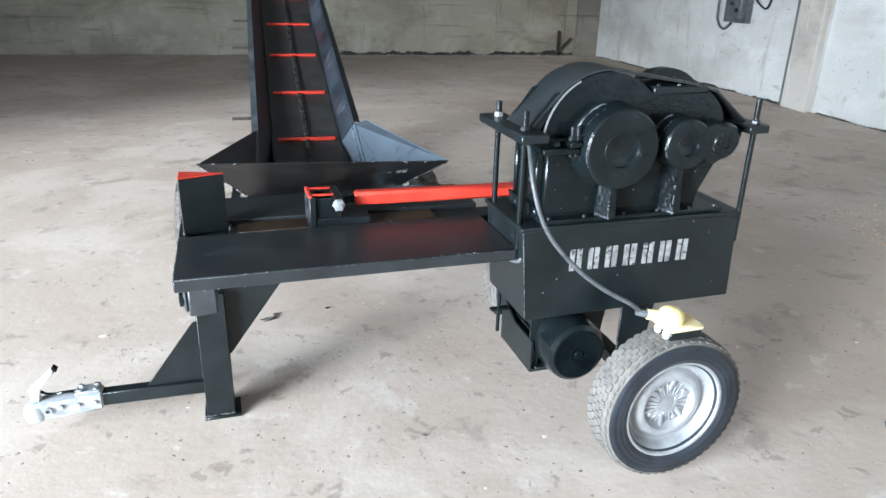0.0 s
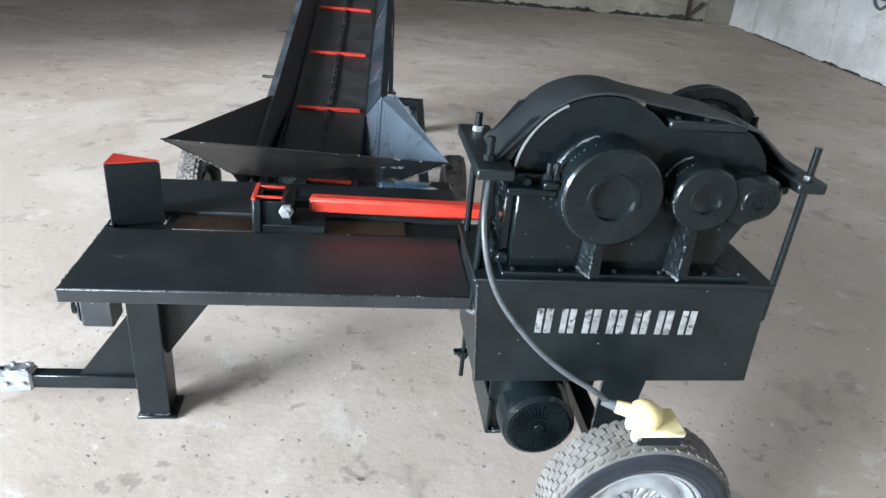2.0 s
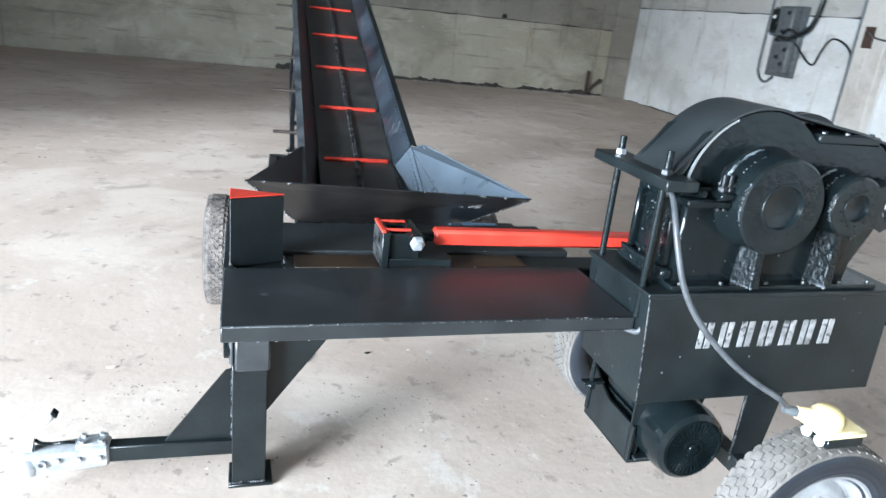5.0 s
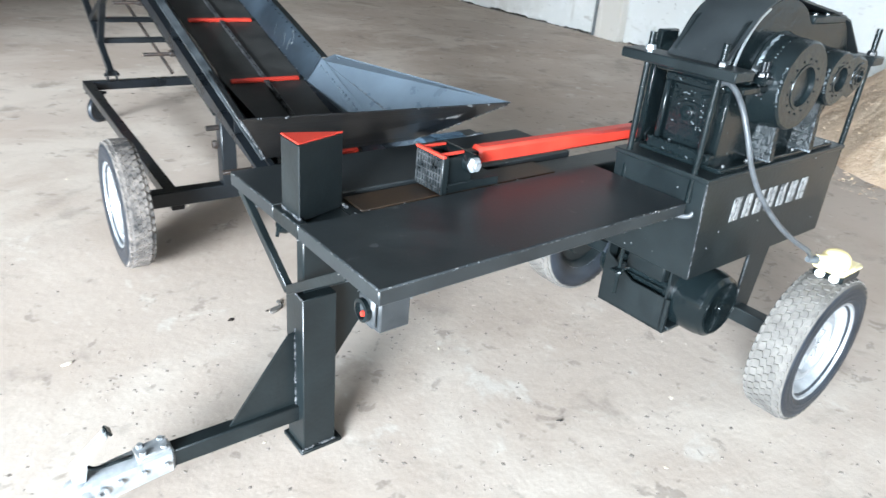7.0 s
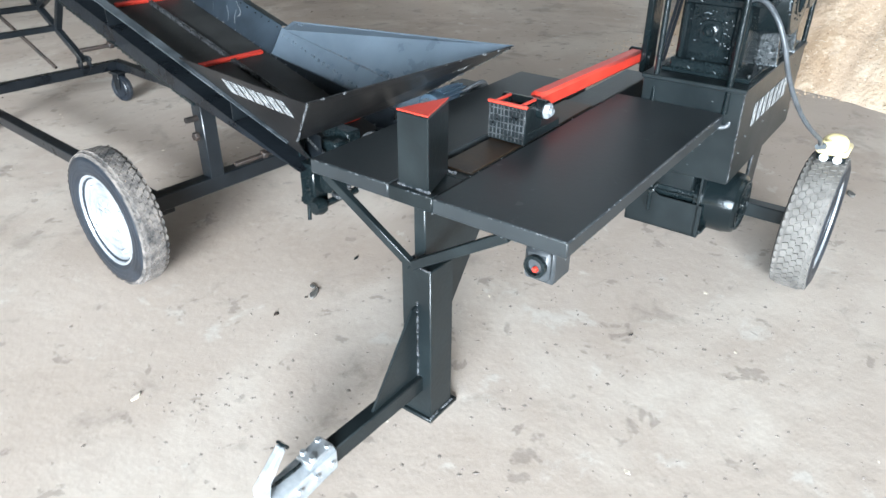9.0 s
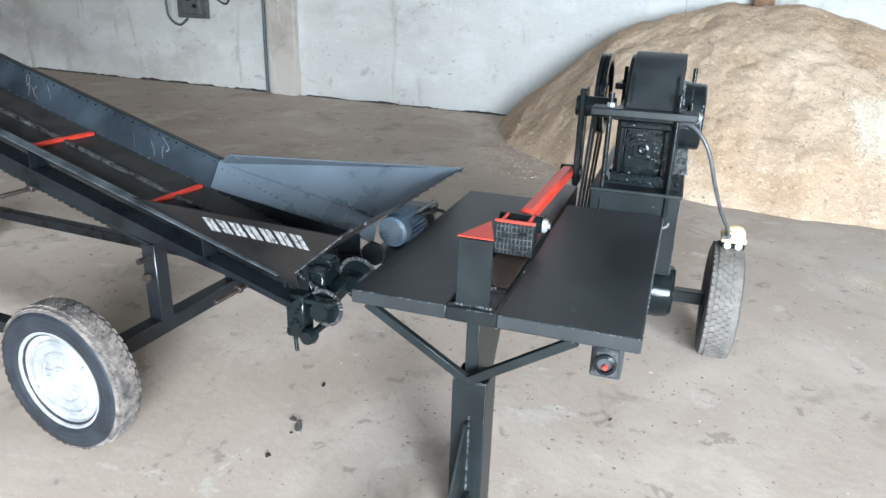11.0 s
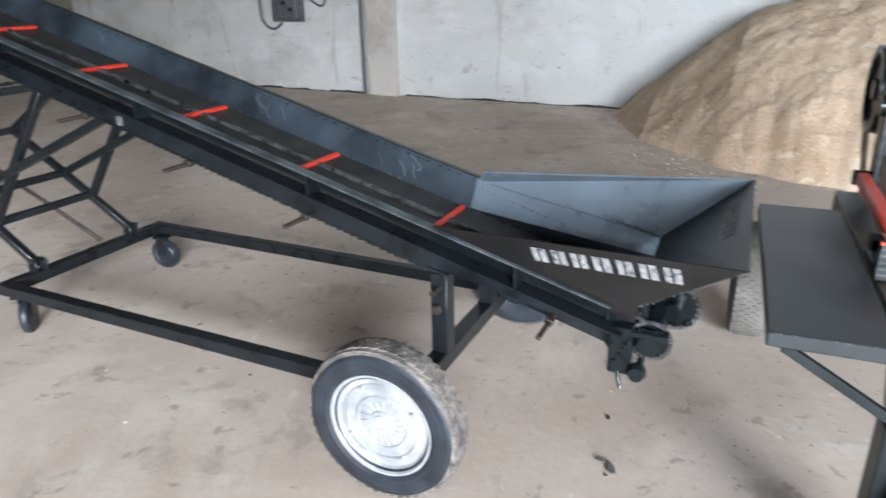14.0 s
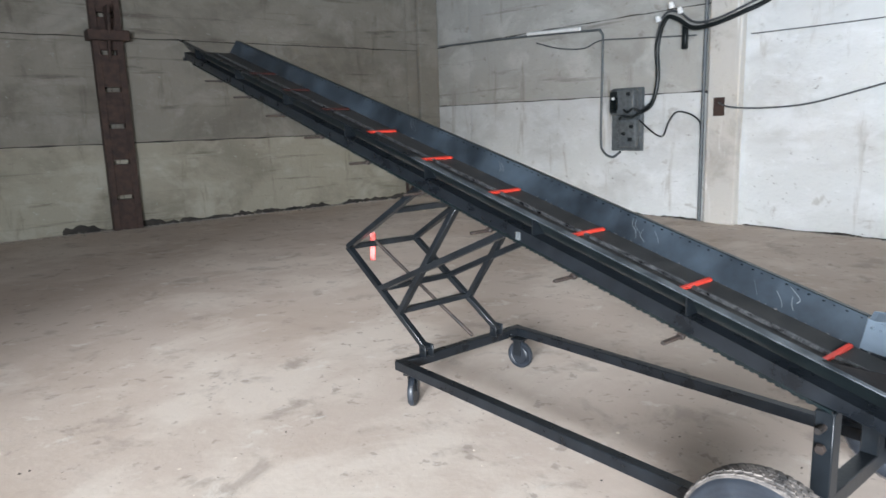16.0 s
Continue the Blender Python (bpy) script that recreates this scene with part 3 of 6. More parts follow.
part("crank_arm", bm, BLACK, split)
bm = bmesh.new()
rod(bm, (1.46, 0.39, 0.885), (1.46, 0.485, 0.885), 0.032, 20)
part("crank_pin", bm, BLACK, split)
bm = bmesh.new()
rod(bm, (1.46, 0.27, 1.19), (1.46, 0.44, 1.19), 0.045, 20)
part("crank_shaft", bm, BLACK, split)
bm = bmesh.new()
lathe(bm, [(0, 0), (0.04, 0), (0.045, 0.012), (0.155, 0.012), (0.165, -0.006), (0.2, -0.006), (0.2, 0.012), (0.192, 0.018), (0.2, 0.024), (0.2, 0.042), (0.165, 0.042), (0.155, 0.022), (0.05, 0.022), (0.045, 0.04), (0, 0.04)], (1.93, 0.36, 1.19), (0, 1, 0), 40)
part("flywheel_pulley", bm, BLACK, split)
bm = bmesh.new()
for v in (0.375, 0.39):
    for sgn in (-1, 1):
        beam(bm, (1.93 + sgn * 0.185, v, 1.19 - sgn * 0.06), (1.40 + sgn * 0.075, v, 0.38 - sgn * 0.04), 0.012, 0.009, 0.001)
part("drive_belt", bm, RUBBER, split, "black rubber drive belts")

# gear case
bm = bmesh.new()
prism(bm, [(1.25, 0.0, 0.905), (1.88, 0.0, 0.905), (1.88, 0.0, 0.98), (2.0, 0.0, 1.185), (1.25, 0.0, 1.185)], (0, 0.235, 0), 0.006)
box(bm, (1.225, -0.045, 0.906), (1.975, 0.27, 0.922), 0.003)
case = part("gear_case", bm, BLACK, split, "black-painted cast gear case")
bm = bmesh.new()
box(bm, (1.205, -0.02, 1.178), (2.03, 0.255, 1.208), 0.006)
part("flange", bm, BLACK, case)
bm = bmesh.new()


def arc(cu, cz, r, a0, a1, n, v):
    return [(cu + r * math.cos(radians(a0 + (a1 - a0) * k / n)), v, cz + r * math.sin(radians(a0 + (a1 - a0) * k / n))) for k in range(n + 1)]


prism(bm, arc(1.463, 1.19, 0.234, 180, 38, 26, 0.005) + arc(1.78, 1.19, 0.185, 110, 0, 14, 0.005), (0, 0.215, 0), 0.011)
cover = part("gear_cover", bm, BLACK, split, "rounded black gear cover")
# Zinc-coloured strip painted as the glare on the cover's rounded edge.
bm = bmesh.new()
prism(bm, arc(1.463, 1.19, 0.2352, 172, 118, 16, 0.001) + arc(1.463, 1.19, 0.2295, 118, 172, 16, 0.001), (0, 0.006, 0))
part("rim_glare", bm, ZINC, cover, "pale strip drawn as glare on the cover's rounded edge")
bm = bmesh.new()
outer = [(1.175, 0.0, 1.236)] + arc(1.463, 1.19, 0.246, 132, 70, 16, 0.0) + [(1.80, 0.0, 1.382), (1.905, 0.0, 1.355), (2.05, 0.0, 1.24)]
inner = [(p[0], 0.0, p[2] - 0.007) for p in outer][::-1]
prism(bm, outer + inner, (0, 0.205, 0), 0.0)
part("strap", bm, TABLE, split, "bent steel strap over the gear cover")
bm = bmesh.new()
prism(bm, [(1.178, 0.012, 1.236), (1.222, 0.012, 1.236), (1.285, 0.012, 1.36), (1.262, 0.012, 1.352)], (0, 0.008, 0), 0.0)
part("strap_gusset", bm, BLACK_FLAT, split)
bm = bmesh.new()
prism(bm, [(1.178, 0.185, 1.236), (1.222, 0.185, 1.236), (1.285, 0.185, 1.36), (1.262, 0.185, 1.352)], (0, 0.008, 0), 0.0)
part("strap_gusset", bm, BLACK_FLAT, split)
bm = bmesh.new()
box(bm, (1.640, -0.002, 1.345), (1.865, 0.190, 1.372), 0.005)
hatch = part("inspection_hatch", bm, BLACK_FLAT, split, "flat bolted hatch under the strap")
bolts("bolt", [(u, v, 1.372) for u in (1.665, 1.75, 1.84) for v in (0.015, 0.175)], (0, 0, 1), 0.008, 0.008, BLACK, hatch)
for u0, u1 in ((1.118, 1.218), (2.015, 2.10)):
    bm = bmesh.new()
    box(bm, (u0, -0.075, 1.205), (u1, 0.335, 1.236), 0.004)
    part("clamp_plate", bm, BLACK_FLAT, split)
for u, v, zb, zt in ((1.160, 0.0, 0.81, 1.302), (1.168, 0.262, 0.81, 1.292), (2.056, -0.045, 0.78, 1.33), (2.056, 0.29, 0.78, 1.32)):
    bm = bmesh.new()
    rod(bm, (u, v, zb), (u, v, zt), 0.0105, 12)
    tr = part("tie_rod", bm, BLACK, split)
    bm = bmesh.new()
    bolt(bm, (u, v, 1.237), (0, 0, 1), 0.0165, 0.016)
    part("nut", bm, ZINC if v == 0.262 else FRAME_BLACK, tr, "bright zinc nut" if v == 0.262 else "black nut")


def boss(u, z, face, r, studs):
    """A cast bearing housing: stepped collar, flat face, ring of studs round a sunk cover."""
    bm = bmesh.new()
    lathe(bm, [(0, 0.0), (r * 1.13, 0.0), (r * 1.09, face * 0.10), (r * 1.06, face * 0.30), (r * 1.02, face - 0.006), (r - 0.004, face), (r * 0.53, face), (r * 0.52, face + 0.003), (r * 0.455, face + 0.003), (r * 0.44, face - 0.012), (r * 0.40, face - 0.014), (0, face - 0.014)], (u, 0.006, z), (0, -1, 0), 52)
    cap = part("bearing_cap", bm, CAST, split, "round cast bearing cap")
    rnd = random.Random(int(100 * u))
    bm = bmesh.new()
    # Pale lumps keep to the upper-left arc, drawing the collar's highlight.
    for d, rr, size, n, a0, a1 in ((0.10, 1.09, 0.0042, 26, 105, 158), (0.5, 1.045, 0.0024, 14, 110, 200), (0.92, 1.015, 0.0026, 24, 152, 208)):
        for k in range(n):
            a = radians(a0 + (a1 - a0) * (k + rnd.uniform(0, 0.7)) / n)
            q = size * rnd.uniform(0.5, 1.15)
            at = Vector((u + r * rr * math.cos(a), 0.006 - face * (d + rnd.uniform(-0.04, 0.04)), z + r * rr * math.sin(a)))
            bmesh.ops.create_icosphere(bm, subdivisions=1, radius=q, matrix=Matrix.Translation(at) @ Matrix.Rotation(-a, 4, "Y") @ Matrix.Diagonal((0.6, rnd.uniform(0.8, 2.2), 1.3, 1)))
    tagged(part("paint_lump", bm, SCRAPED_LIT, cap, "scraped lumps of thick paint, highlights in their pale colour"), kind="stuff")
    bm = bmesh.new()
    for k in range(9):
        a = radians(-75 + 10 * k + rnd.uniform(-2, 2))
        at = Vector((u + r * 0.50 * math.cos(a), 0.006 - face - 0.0025, z + r * 0.50 * math.sin(a)))
        bmesh.ops.create_icosphere(bm, subdivisions=1, radius=r * 0.030 * rnd.uniform(0.5, 1.1), matrix=Matrix.Translation(at) @ Matrix.Rotation(-a, 4, "Y") @ Matrix.Diagonal((0.5, 0.5, 2.2, 1)))
    tagged(part("paint_run", bm, BLACK, cap, "glossy run of paint in the rim"), kind="stuff")
    bolts("stud", [(u + r * 0.63 * math.cos(radians(360 * k / studs + 12)), 0.006 - face, z + r * 0.63 * math.sin(radians(360 * k / studs + 12))) for k in range(studs)], (0, -1, 0), max(0.0028, r * 0.027), 0.003, BLACK, cap)
    return cap


boss(1.486, 1.176, 0.104, 0.136, 14)
boss(1.751, 1.180, 0.096, 0.089, 12)
boss(1.906, 1.180, 0.092, 0.048, 8)
bm = bmesh.new()
prism(bm, [(u, 0.004, z) for u, z in ((1.80, 1.262), (1.855, 1.236), (1.895, 1.252), (1.945, 1.246), (1.976, 1.214), (1.980, 1.170), (1.955, 1.130), (1.915, 1.114), (1.87, 1.120), (1.82, 1.105))], (0, -0.086, 0), 0.014)
part("bearing_ear", bm, CAST, split, "cast ear joining the bearing caps")
# cast ribs, flared at the foot
for u, zt in ((1.482, 1.062), (1.748, 1.108)):
    bm = bmesh.new()
    lo = [(u - 0.028, 0.004, 0.922), (u - 0.010, -0.068, 0.922), (u + 0.021, -0.068, 0.922), (u + 0.026, 0.004, 0.922)]
    hi = [(u - 0.020, 0.004, zt), (u - 0.004, -0.054, zt), (u + 0.018, -0.054, zt), (u + 0.020, 0.004, zt)]
    a, b = [bm.verts.new(p) for p in lo], [bm.verts.new(p) for p in hi]
    bm.faces.new(a)
    bm.faces.new(b[::-1])
    for k in range(4):
        bm.faces.new((a[k], b[k], b[(k + 1) % 4], a[(k + 1) % 4]))
    rib = part("rib", bm, THICK, split)
    # Pale lumps down the left edges, painted as the rib's highlight.
    bm = bmesh.new()
    bead(bm, (u - 0.027, -0.010, 0.925), (u - 0.010, -0.071, 0.925), 0.0055, int(90 * u), 0.15)
    bead(bm, (u - 0.010, -0.067, 0.930), (u - 0.005, -0.056, 1.04), 0.0030, int(91 * u), 0.45)
    tagged(part("paint_lump", bm, SCRAPED_LIT, rib, "scraped lumps of thick paint, highlights in their pale colour"), kind="stuff")
bolts("base_bolt", [(u, v, 0.922) for u in (1.26, 1.40, 1.56, 1.70, 1.84, 1.95) for v in (-0.03, 0.255)], (0, 0, 1), 0.007, 0.008, BLACK_FLAT, split)
bm = bmesh.new()
box(bm, (1.205, -0.062, 1.160), (1.345, 0.0, 1.182), 0.004)
box(bm, (1.300, -0.07, 1.184), (1.345, -0.01, 1.206), 0.004)
part("lug", bm, BLACK, split)
for u in (1.315, 1.336):
    bm = bmesh.new()
    rod(bm, (u, -0.045, 1.15), (u, -0.045, 1.252), 0.008, 10)
    bolt(bm, (u, -0.045, 1.207), (0, 0, 1), 0.014, 0.014)
    part("stud", bm, FRAME_BLACK, split)
bolts("flange_bolt", [(1.262, -0.02, 1.195), (1.318, -0.02, 1.195)], (0, -1, 0), 0.012, 0.025, BLACK, split)
# end face of the gear case: sunk cover between side ribs, lumpy with thick paint
bm = bmesh.new()
box(bm, (1.240, 0.045, 0.955), (1.252, 0.195, 1.155), 0.004)
box(bm, (1.226, 0.012, 1.146), (1.252, 0.226, 1.176), 0.006)
box(bm, (1.214, 0.000, 0.922), (1.252, 0.238, 0.958), 0.006)
prism(bm, [(1.234, 0.080, 1.035), (1.234, 0.098, 1.022), (1.234, 0.142, 1.022), (1.234, 0.160, 1.035), (1.234, 0.160, 1.085), (1.234, 0.142, 1.098), (1.234, 0.098, 1.098), (1.234, 0.080, 1.085)], (0.010, 0, 0), 0.003)
lathe(bm, [(0.024, 0.0), (0.024, 0.012), (0.018, 0.014), (0.014, 0.006), (0.0, 0.004)], (1.236, 0.12, 1.062), (-1, 0, 0), 20)
cover_end = part("end_cover", bm, BLACK, split, "end cover thick with glossy black paint")
for v in (0.022, 0.200):
    bm = bmesh.new()
    box(bm, (1.222, v, 0.958), (1.250, v + 0.020, 1.150), 0.005)
    part("side_rib", bm, BLACK, cover_end)
bm = bmesh.new()
rnd = random.Random(47)
for a, b, r, gap in (((1.226, 0.02, 1.172), (1.226, 0.215, 1.168), 0.0075, 0.2), ((1.238, 0.05, 1.130), (1.238, 0.16, 1.108), 0.0065, 0.35), ((1.214, 0.01, 0.957), (1.214, 0.23, 0.955), 0.0075, 0.2), ((1.238, 0.06, 0.972), (1.238, 0.18, 0.975), 0.0070, 0.3),
                     ((1.220, 0.03, 0.97), (1.220, 0.03, 1.14), 0.0055, 0.55), ((1.238, 0.06, 1.00), (1.238, 0.10, 1.03), 0.0075, 0.2), ((1.238, 0.17, 1.10), (1.238, 0.185, 1.13), 0.0065, 0.2), ((1.213, 0.02, 0.926), (1.213, 0.22, 0.926), 0.0060, 0.45)):
    bead(bm, a, b, r, rnd.randint(0, 999), gap)
for k in range(46):
    bmesh.ops.create_icosphere(bm, subdivisions=1, radius=rnd.uniform(0.002, 0.006), matrix=Matrix.Translation((1.239, rnd.uniform(0.05, 0.19), rnd.uniform(0.965, 1.14))) @ Matrix.Diagonal((0.6, rnd.uniform(0.8, 2.4), rnd.uniform(0.7, 1.4), 1)))
tagged(part("paint_lump", bm, BLACK, cover_end, "shiny lumps of thick paint"), kind="stuff")
bm = bmesh.new()
rnd = random.Random(48)
for k in range(9):
    at = rnd.choice(((1.2325, rnd.uniform(0.05, 0.19), rnd.uniform(0.965, 1.13)), (1.2125, rnd.uniform(0.01, 0.23), rnd.uniform(0.925, 0.955)), (1.2245, rnd.uniform(0.02, 0.22), rnd.uniform(1.15, 1.174))))
    bmesh.ops.create_icosphere(bm, subdivisions=1, radius=rnd.uniform(0.0016, 0.0034), matrix=Matrix.Translation(at) @ Matrix.Rotation(rnd.uniform(-0.7, 0.7), 4, "X") @ Matrix.Diagonal((0.6, rnd.uniform(1.0, 4.0), 0.8, 1)))
tagged(part("paint_chip", bm, GREY, cover_end, "bright scraped spots"), kind="stuff")

# oil tank under the gear case
bm = bmesh.new()
prism(bm, [(1.155, -0.055, 0.895), (2.050, -0.055, 0.895), (2.066, -0.055, 0.550), (1.184, -0.055, 0.545)], (0, 0.36, 0), 0.003)
tank = part("tank", bm, BLACK_FLAT, split, "black steel box frame with white stencilled marking")
bm = bmesh.new()
box(bm, (1.146, -0.062, 0.890), (2.058, 0.31, 0.906), 0.003)
part("lid", bm, BLACK_FLAT, tank)
stencil_row((1.0, 0.9, 1.0, 1.1, 0.95, 1.0, 0.95), 0.495, 0.084, 0.0015, pose(1.345, -0.0565, 0.727, 90, 0, 0), tank)
bm = bmesh.new()
bead(bm, (1.155, -0.056, 0.892), (1.184, -0.056, 0.555), 0.003, 9)
for q in ((1.30, 0.70), (1.55, 0.69), (1.93, 0.83), (1.25, 0.65), (1.85, 0.88), (1.98, 0.62)):
    bmesh.ops.create_icosphere(bm, subdivisions=1, radius=0.0035, matrix=Matrix.Translation((q[0], -0.056, q[1])))
tagged(part("spatter", bm, WELD, tank), kind="stuff")

# bright specks of spatter on the painted castings
bm = bmesh.new()
rnd = random.Random(90)
for k in range(44):
    e = rnd.random() * 0.8
    if e < 0.45:
        p, st = (1.236, rnd.uniform(0.03, 0.22), rnd.uniform(0.93, 1.17)), (0.5, rnd.uniform(0.8, 3), rnd.uniform(0.8, 2))
    elif e < 0.6:
        z = rnd.uniform(0.57, 0.88)
        p, st = (1.155 + (0.895 - z) * 0.083, rnd.uniform(-0.04, 0.29), z), (0.5, rnd.uniform(0.8, 2), rnd.uniform(0.8, 2))
    elif e < 0.8:
        p, st = (rnd.uniform(1.25, 2.0), -0.001, rnd.uniform(0.93, 1.16)), (rnd.uniform(0.8, 2), 0.5, rnd.uniform(0.8, 2))
    else:
        p, st = (rnd.uniform(1.23, 1.96), rnd.choice((-0.04, -0.02, 0.0)), 0.923), (rnd.uniform(0.8, 2.5), 1, 0.5)
    bmesh.ops.create_icosphere(bm, subdivisions=1, radius=rnd.uniform(0.0012, 0.0026), matrix=Matrix.Translation(p) @ Matrix.Diagonal((*st, 1)))
tagged(part("spatter", bm, GREY, case, "bright specks of weld spatter"), kind="stuff")

# motor under the tank
MU, MZ = 1.405, 0.388
bm = bmesh.new()
lathe(bm, [(0, 0), (0.102, 0), (0.117, 0.012), (0.125, 0.05), (0.125, 0.16), (0.108, 0.16), (0.108, 0.40), (0.07, 0.42), (0, 0.42)], (MU, -0.085, MZ), (0, 1, 0), 40)
motor = part("motor", bm, BLACK, split, "black electric motor slung under the frame")
fin = None
for k in range(28):
    if fin is None:
        fin = part("cooling_fin", box(bmesh.new(), (0.106, 0.07, -0.002), (0.124, 0.30, 0.002), 0), BLACK, motor)
        ob = fin
    else:
        ob = new("cooling_fin", fin.data)
        ob.parent = motor
    ob.location, ob.rotation_euler = (MU, 0, MZ), (0, radians(k * 360 / 28), 0)
bm = bmesh.new()
for k in range(2):
    r0 = 0.03 + k * 0.062
    lathe(bm, [(r0, 0), (r0 + 0.005, 0), (r0 + 0.005, 0.003), (r0, 0.003)], (MU, -0.0855, MZ), (0, -1, 0), 36, True)
for k in range(36):
    a = radians(10 * k)
    beam(bm, (MU + 0.016 * math.cos(a), -0.0875, MZ + 0.016 * math.sin(a)), (MU + 0.104 * math.cos(a), -0.0875, MZ + 0.104 * math.sin(a)), 0.0014, 0.0016, 0, up=(0, 1, 0))
lathe(bm, [(0, 0), (0.018, 0), (0.015, 0.007), (0, 0.007)], (MU, -0.085, MZ), (0, -1, 0), 20)
part("fan_grille", bm, BLACK, motor)
bm = bmesh.new()
box(bm, (1.285, 0.020, 0.272), (1.525, 0.300, 0.284), 0.003)
part("motor_foot", bm, BLACK_FLAT, motor, "flat steel base under the motor")
bm = bmesh.new()
prism(bm, [(1.262, 0.030, 0.268), (1.262, 0.335, 0.262), (1.262, 0.335, 0.470), (1.262, 0.200, 0.400), (1.262, 0.030, 0.400)], (0.008, 0, 0), 0)
box(bm, (1.262, 0.030, 0.262), (1.36, 0.335, 0.274), 0.002)
part("motor_mount", bm, BLACK_FLAT, split, "welded steel motor mount")
for v in (0.045, 0.325):
    bm = bmesh.new()
    prism(bm, [(1.262, v, 0.545), (1.262, v, 0.27), (1.30, v, 0.27), (1.32, v, 0.545)], (0, 0.008, 0), 0)
    part("mount_cheek", bm, BLACK_FLAT, split)
bm = bmesh.new()
box(bm, (1.275, 0.085, 0.440), (1.320, 0.250, 0.535), 0.006)
part("terminal_box", bm, BLACK_FLAT, motor, "flat black terminal box")
bm = bmesh.new()
lathe(bm, [(0, 0), (0.075, 0), (0.08, 0.01), (0.068, 0.02), (0.08, 0.03), (0.08, 0.04), (0, 0.04)], (MU, 0.365, MZ), (0, 1, 0), 32)
part("motor_pulley", bm, BLACK, split)
bm = bmesh.new()
rod(bm, (1.195, 0.22, 0.62), (1.195, 0.22, 0.36), 0.008, 10)
beam(bm, (1.16, 0.22, 0.46), (1.24, 0.22, 0.46), 0.03, 0.012)
bolt(bm, (1.195, 0.22, 0.44), (0, 0, 1), 0.018, 0.016)
part("tension_screw", bm, BLACK, split)

# leg, braces and tow bar
bm = bmesh.new()
box(bm, (0.025, 0.418, 0.012), (0.135, 0.525, 0.56), 0.003)
leg = part("leg", bm, BLACK_FLAT, split, "square black steel leg")
bm = bmesh.new()
box(bm, (0.014, 0.410, 0.0), (0.158, 0.54, 0.014), 0.003)
part("foot_plate", bm, BLACK_FLAT, leg)
bm = bmesh.new()
box(bm, (0.045, 0.452, 0.56), (0.20, 0.494, 0.768), 0.004)
prism(bm, [(0.135, 0.466, 0.70), (0.455, 0.466, 0.70), (0.140, 0.466, 0.268), (0.135, 0.466, 0.268)], (0, 0.008, 0), 0)
part("leg_gusset", bm, BLACK_FLAT, split)
bm = bmesh.new()
prism(bm, [(0.03, 0.469, 0.428), (0.004, 0.469, 0.422), (-0.186, 0.469, 0.168), (-0.186, 0.469, 0.145), (0.03, 0.469, 0.13)], (0, 0.008, 0), 0)
part("tow_gusset", bm, BLACK_FLAT, split)
bm = bmesh.new()
bead(bm, (0.024, 0.467, 0.44), (0.024, 0.467, 0.16), 0.004, 11)
bead(bm, (0.02, 0.415, 0.02), (0.14, 0.415, 0.02), 0.004, 12)
bead(bm, (0.022, 0.42, 0.565), (0.022, 0.52, 0.565), 0.004, 13)
tagged(part("weld_seam", bm, WELD, leg), kind="stuff")
for v1 in (0.80, 0.17):
    bm = bmesh.new()
    beam(bm, (0.010, 0.473, 0.575), (0.018, v1, 0.765), 0.028, 0.022, 0.002, up=(1, 0, 0))
    part("brace", bm, BLACK_FLAT, split)
bm = bmesh.new()
beam(bm, (0.03, 0.475, 0.138), (-0.39, 0.483, 0.138), 0.05, 0.058, 0.004)
part("tow_bar", bm, BLACK_FLAT, split)
bm = bmesh.new()
prism(bm, [(-0.352, 0.449, 0.100), (-0.47, 0.449, 0.096), (-0.56, 0.449, 0.088), (-0.612, 0.449, 0.092), (-0.628, 0.449, 0.118), (-0.622, 0.449, 0.146), (-0.57, 0.449, 0.160), (-0.47, 0.449, 0.166), (-0.352, 0.449, 0.178)], (0, 0.070, 0), 0.008)
lathe(bm, [(0, 0.0), (0.044, 0.0), (0.047, 0.02), (0.040, 0.055), (0.018, 0.074), (0, 0.076)], (-0.592, 0.484, 0.086), (0, 0, 1), 24)
coupler = part("tow_coupler", bm, NEW_ZINC, split, "bright zinc tow coupling with lever")
bm = bmesh.new()
prism(bm, [(-0.360, 0.456, 0.176), (-0.448, 0.456, 0.170), (-0.448, 0.456, 0.182), (-0.360, 0.456, 0.190)], (0, 0.056, 0), 0.003)
part("clamp_strip", bm, ZINC, coupler, "stamped zinc clamp strip")
bm = bmesh.new()
prism(bm, [(-0.604, 0.470, 0.150), (-0.570, 0.470, 0.150), (-0.572, 0.470, 0.212), (-0.502, 0.470, 0.278), (-0.512, 0.470, 0.296), (-0.606, 0.470, 0.214)], (0, 0.028, 0), 0.006)
lever = part("lever", bm, NEW_ZINC, coupler, "bent zinc locking lever")
bm = bmesh.new()
prism(bm, [(-0.500, 0.468, 0.276), (-0.494, 0.468, 0.284), (-0.508, 0.468, 0.300), (-0.514, 0.468, 0.294)], (0, 0.032, 0), 0.002)
part("lever_tip", bm, BLACK, lever, "black rubber lever tip")
bolts("bolt", [(u, v, 0.176) for u in (-0.375, -0.43) for v in (0.466, 0.502)], (0, 0, 1), 0.010, 0.018, ZINC, coupler)
bolts("bolt", [(u, 0.448, 0.138) for u in (-0.38, -0.44, -0.50)], (0, -1, 0), 0.010, 0.008, ZINC, coupler)
bm = bmesh.new()
lathe(bm, [(0.008, 0), (0.015, 0), (0.015, 0.010), (0.008, 0.010)], (-0.545, 0.450, 0.128), (0, -1, 0), 18, True)
part("lug_eye", bm, ZINC, coupler)
bm = bmesh.new()
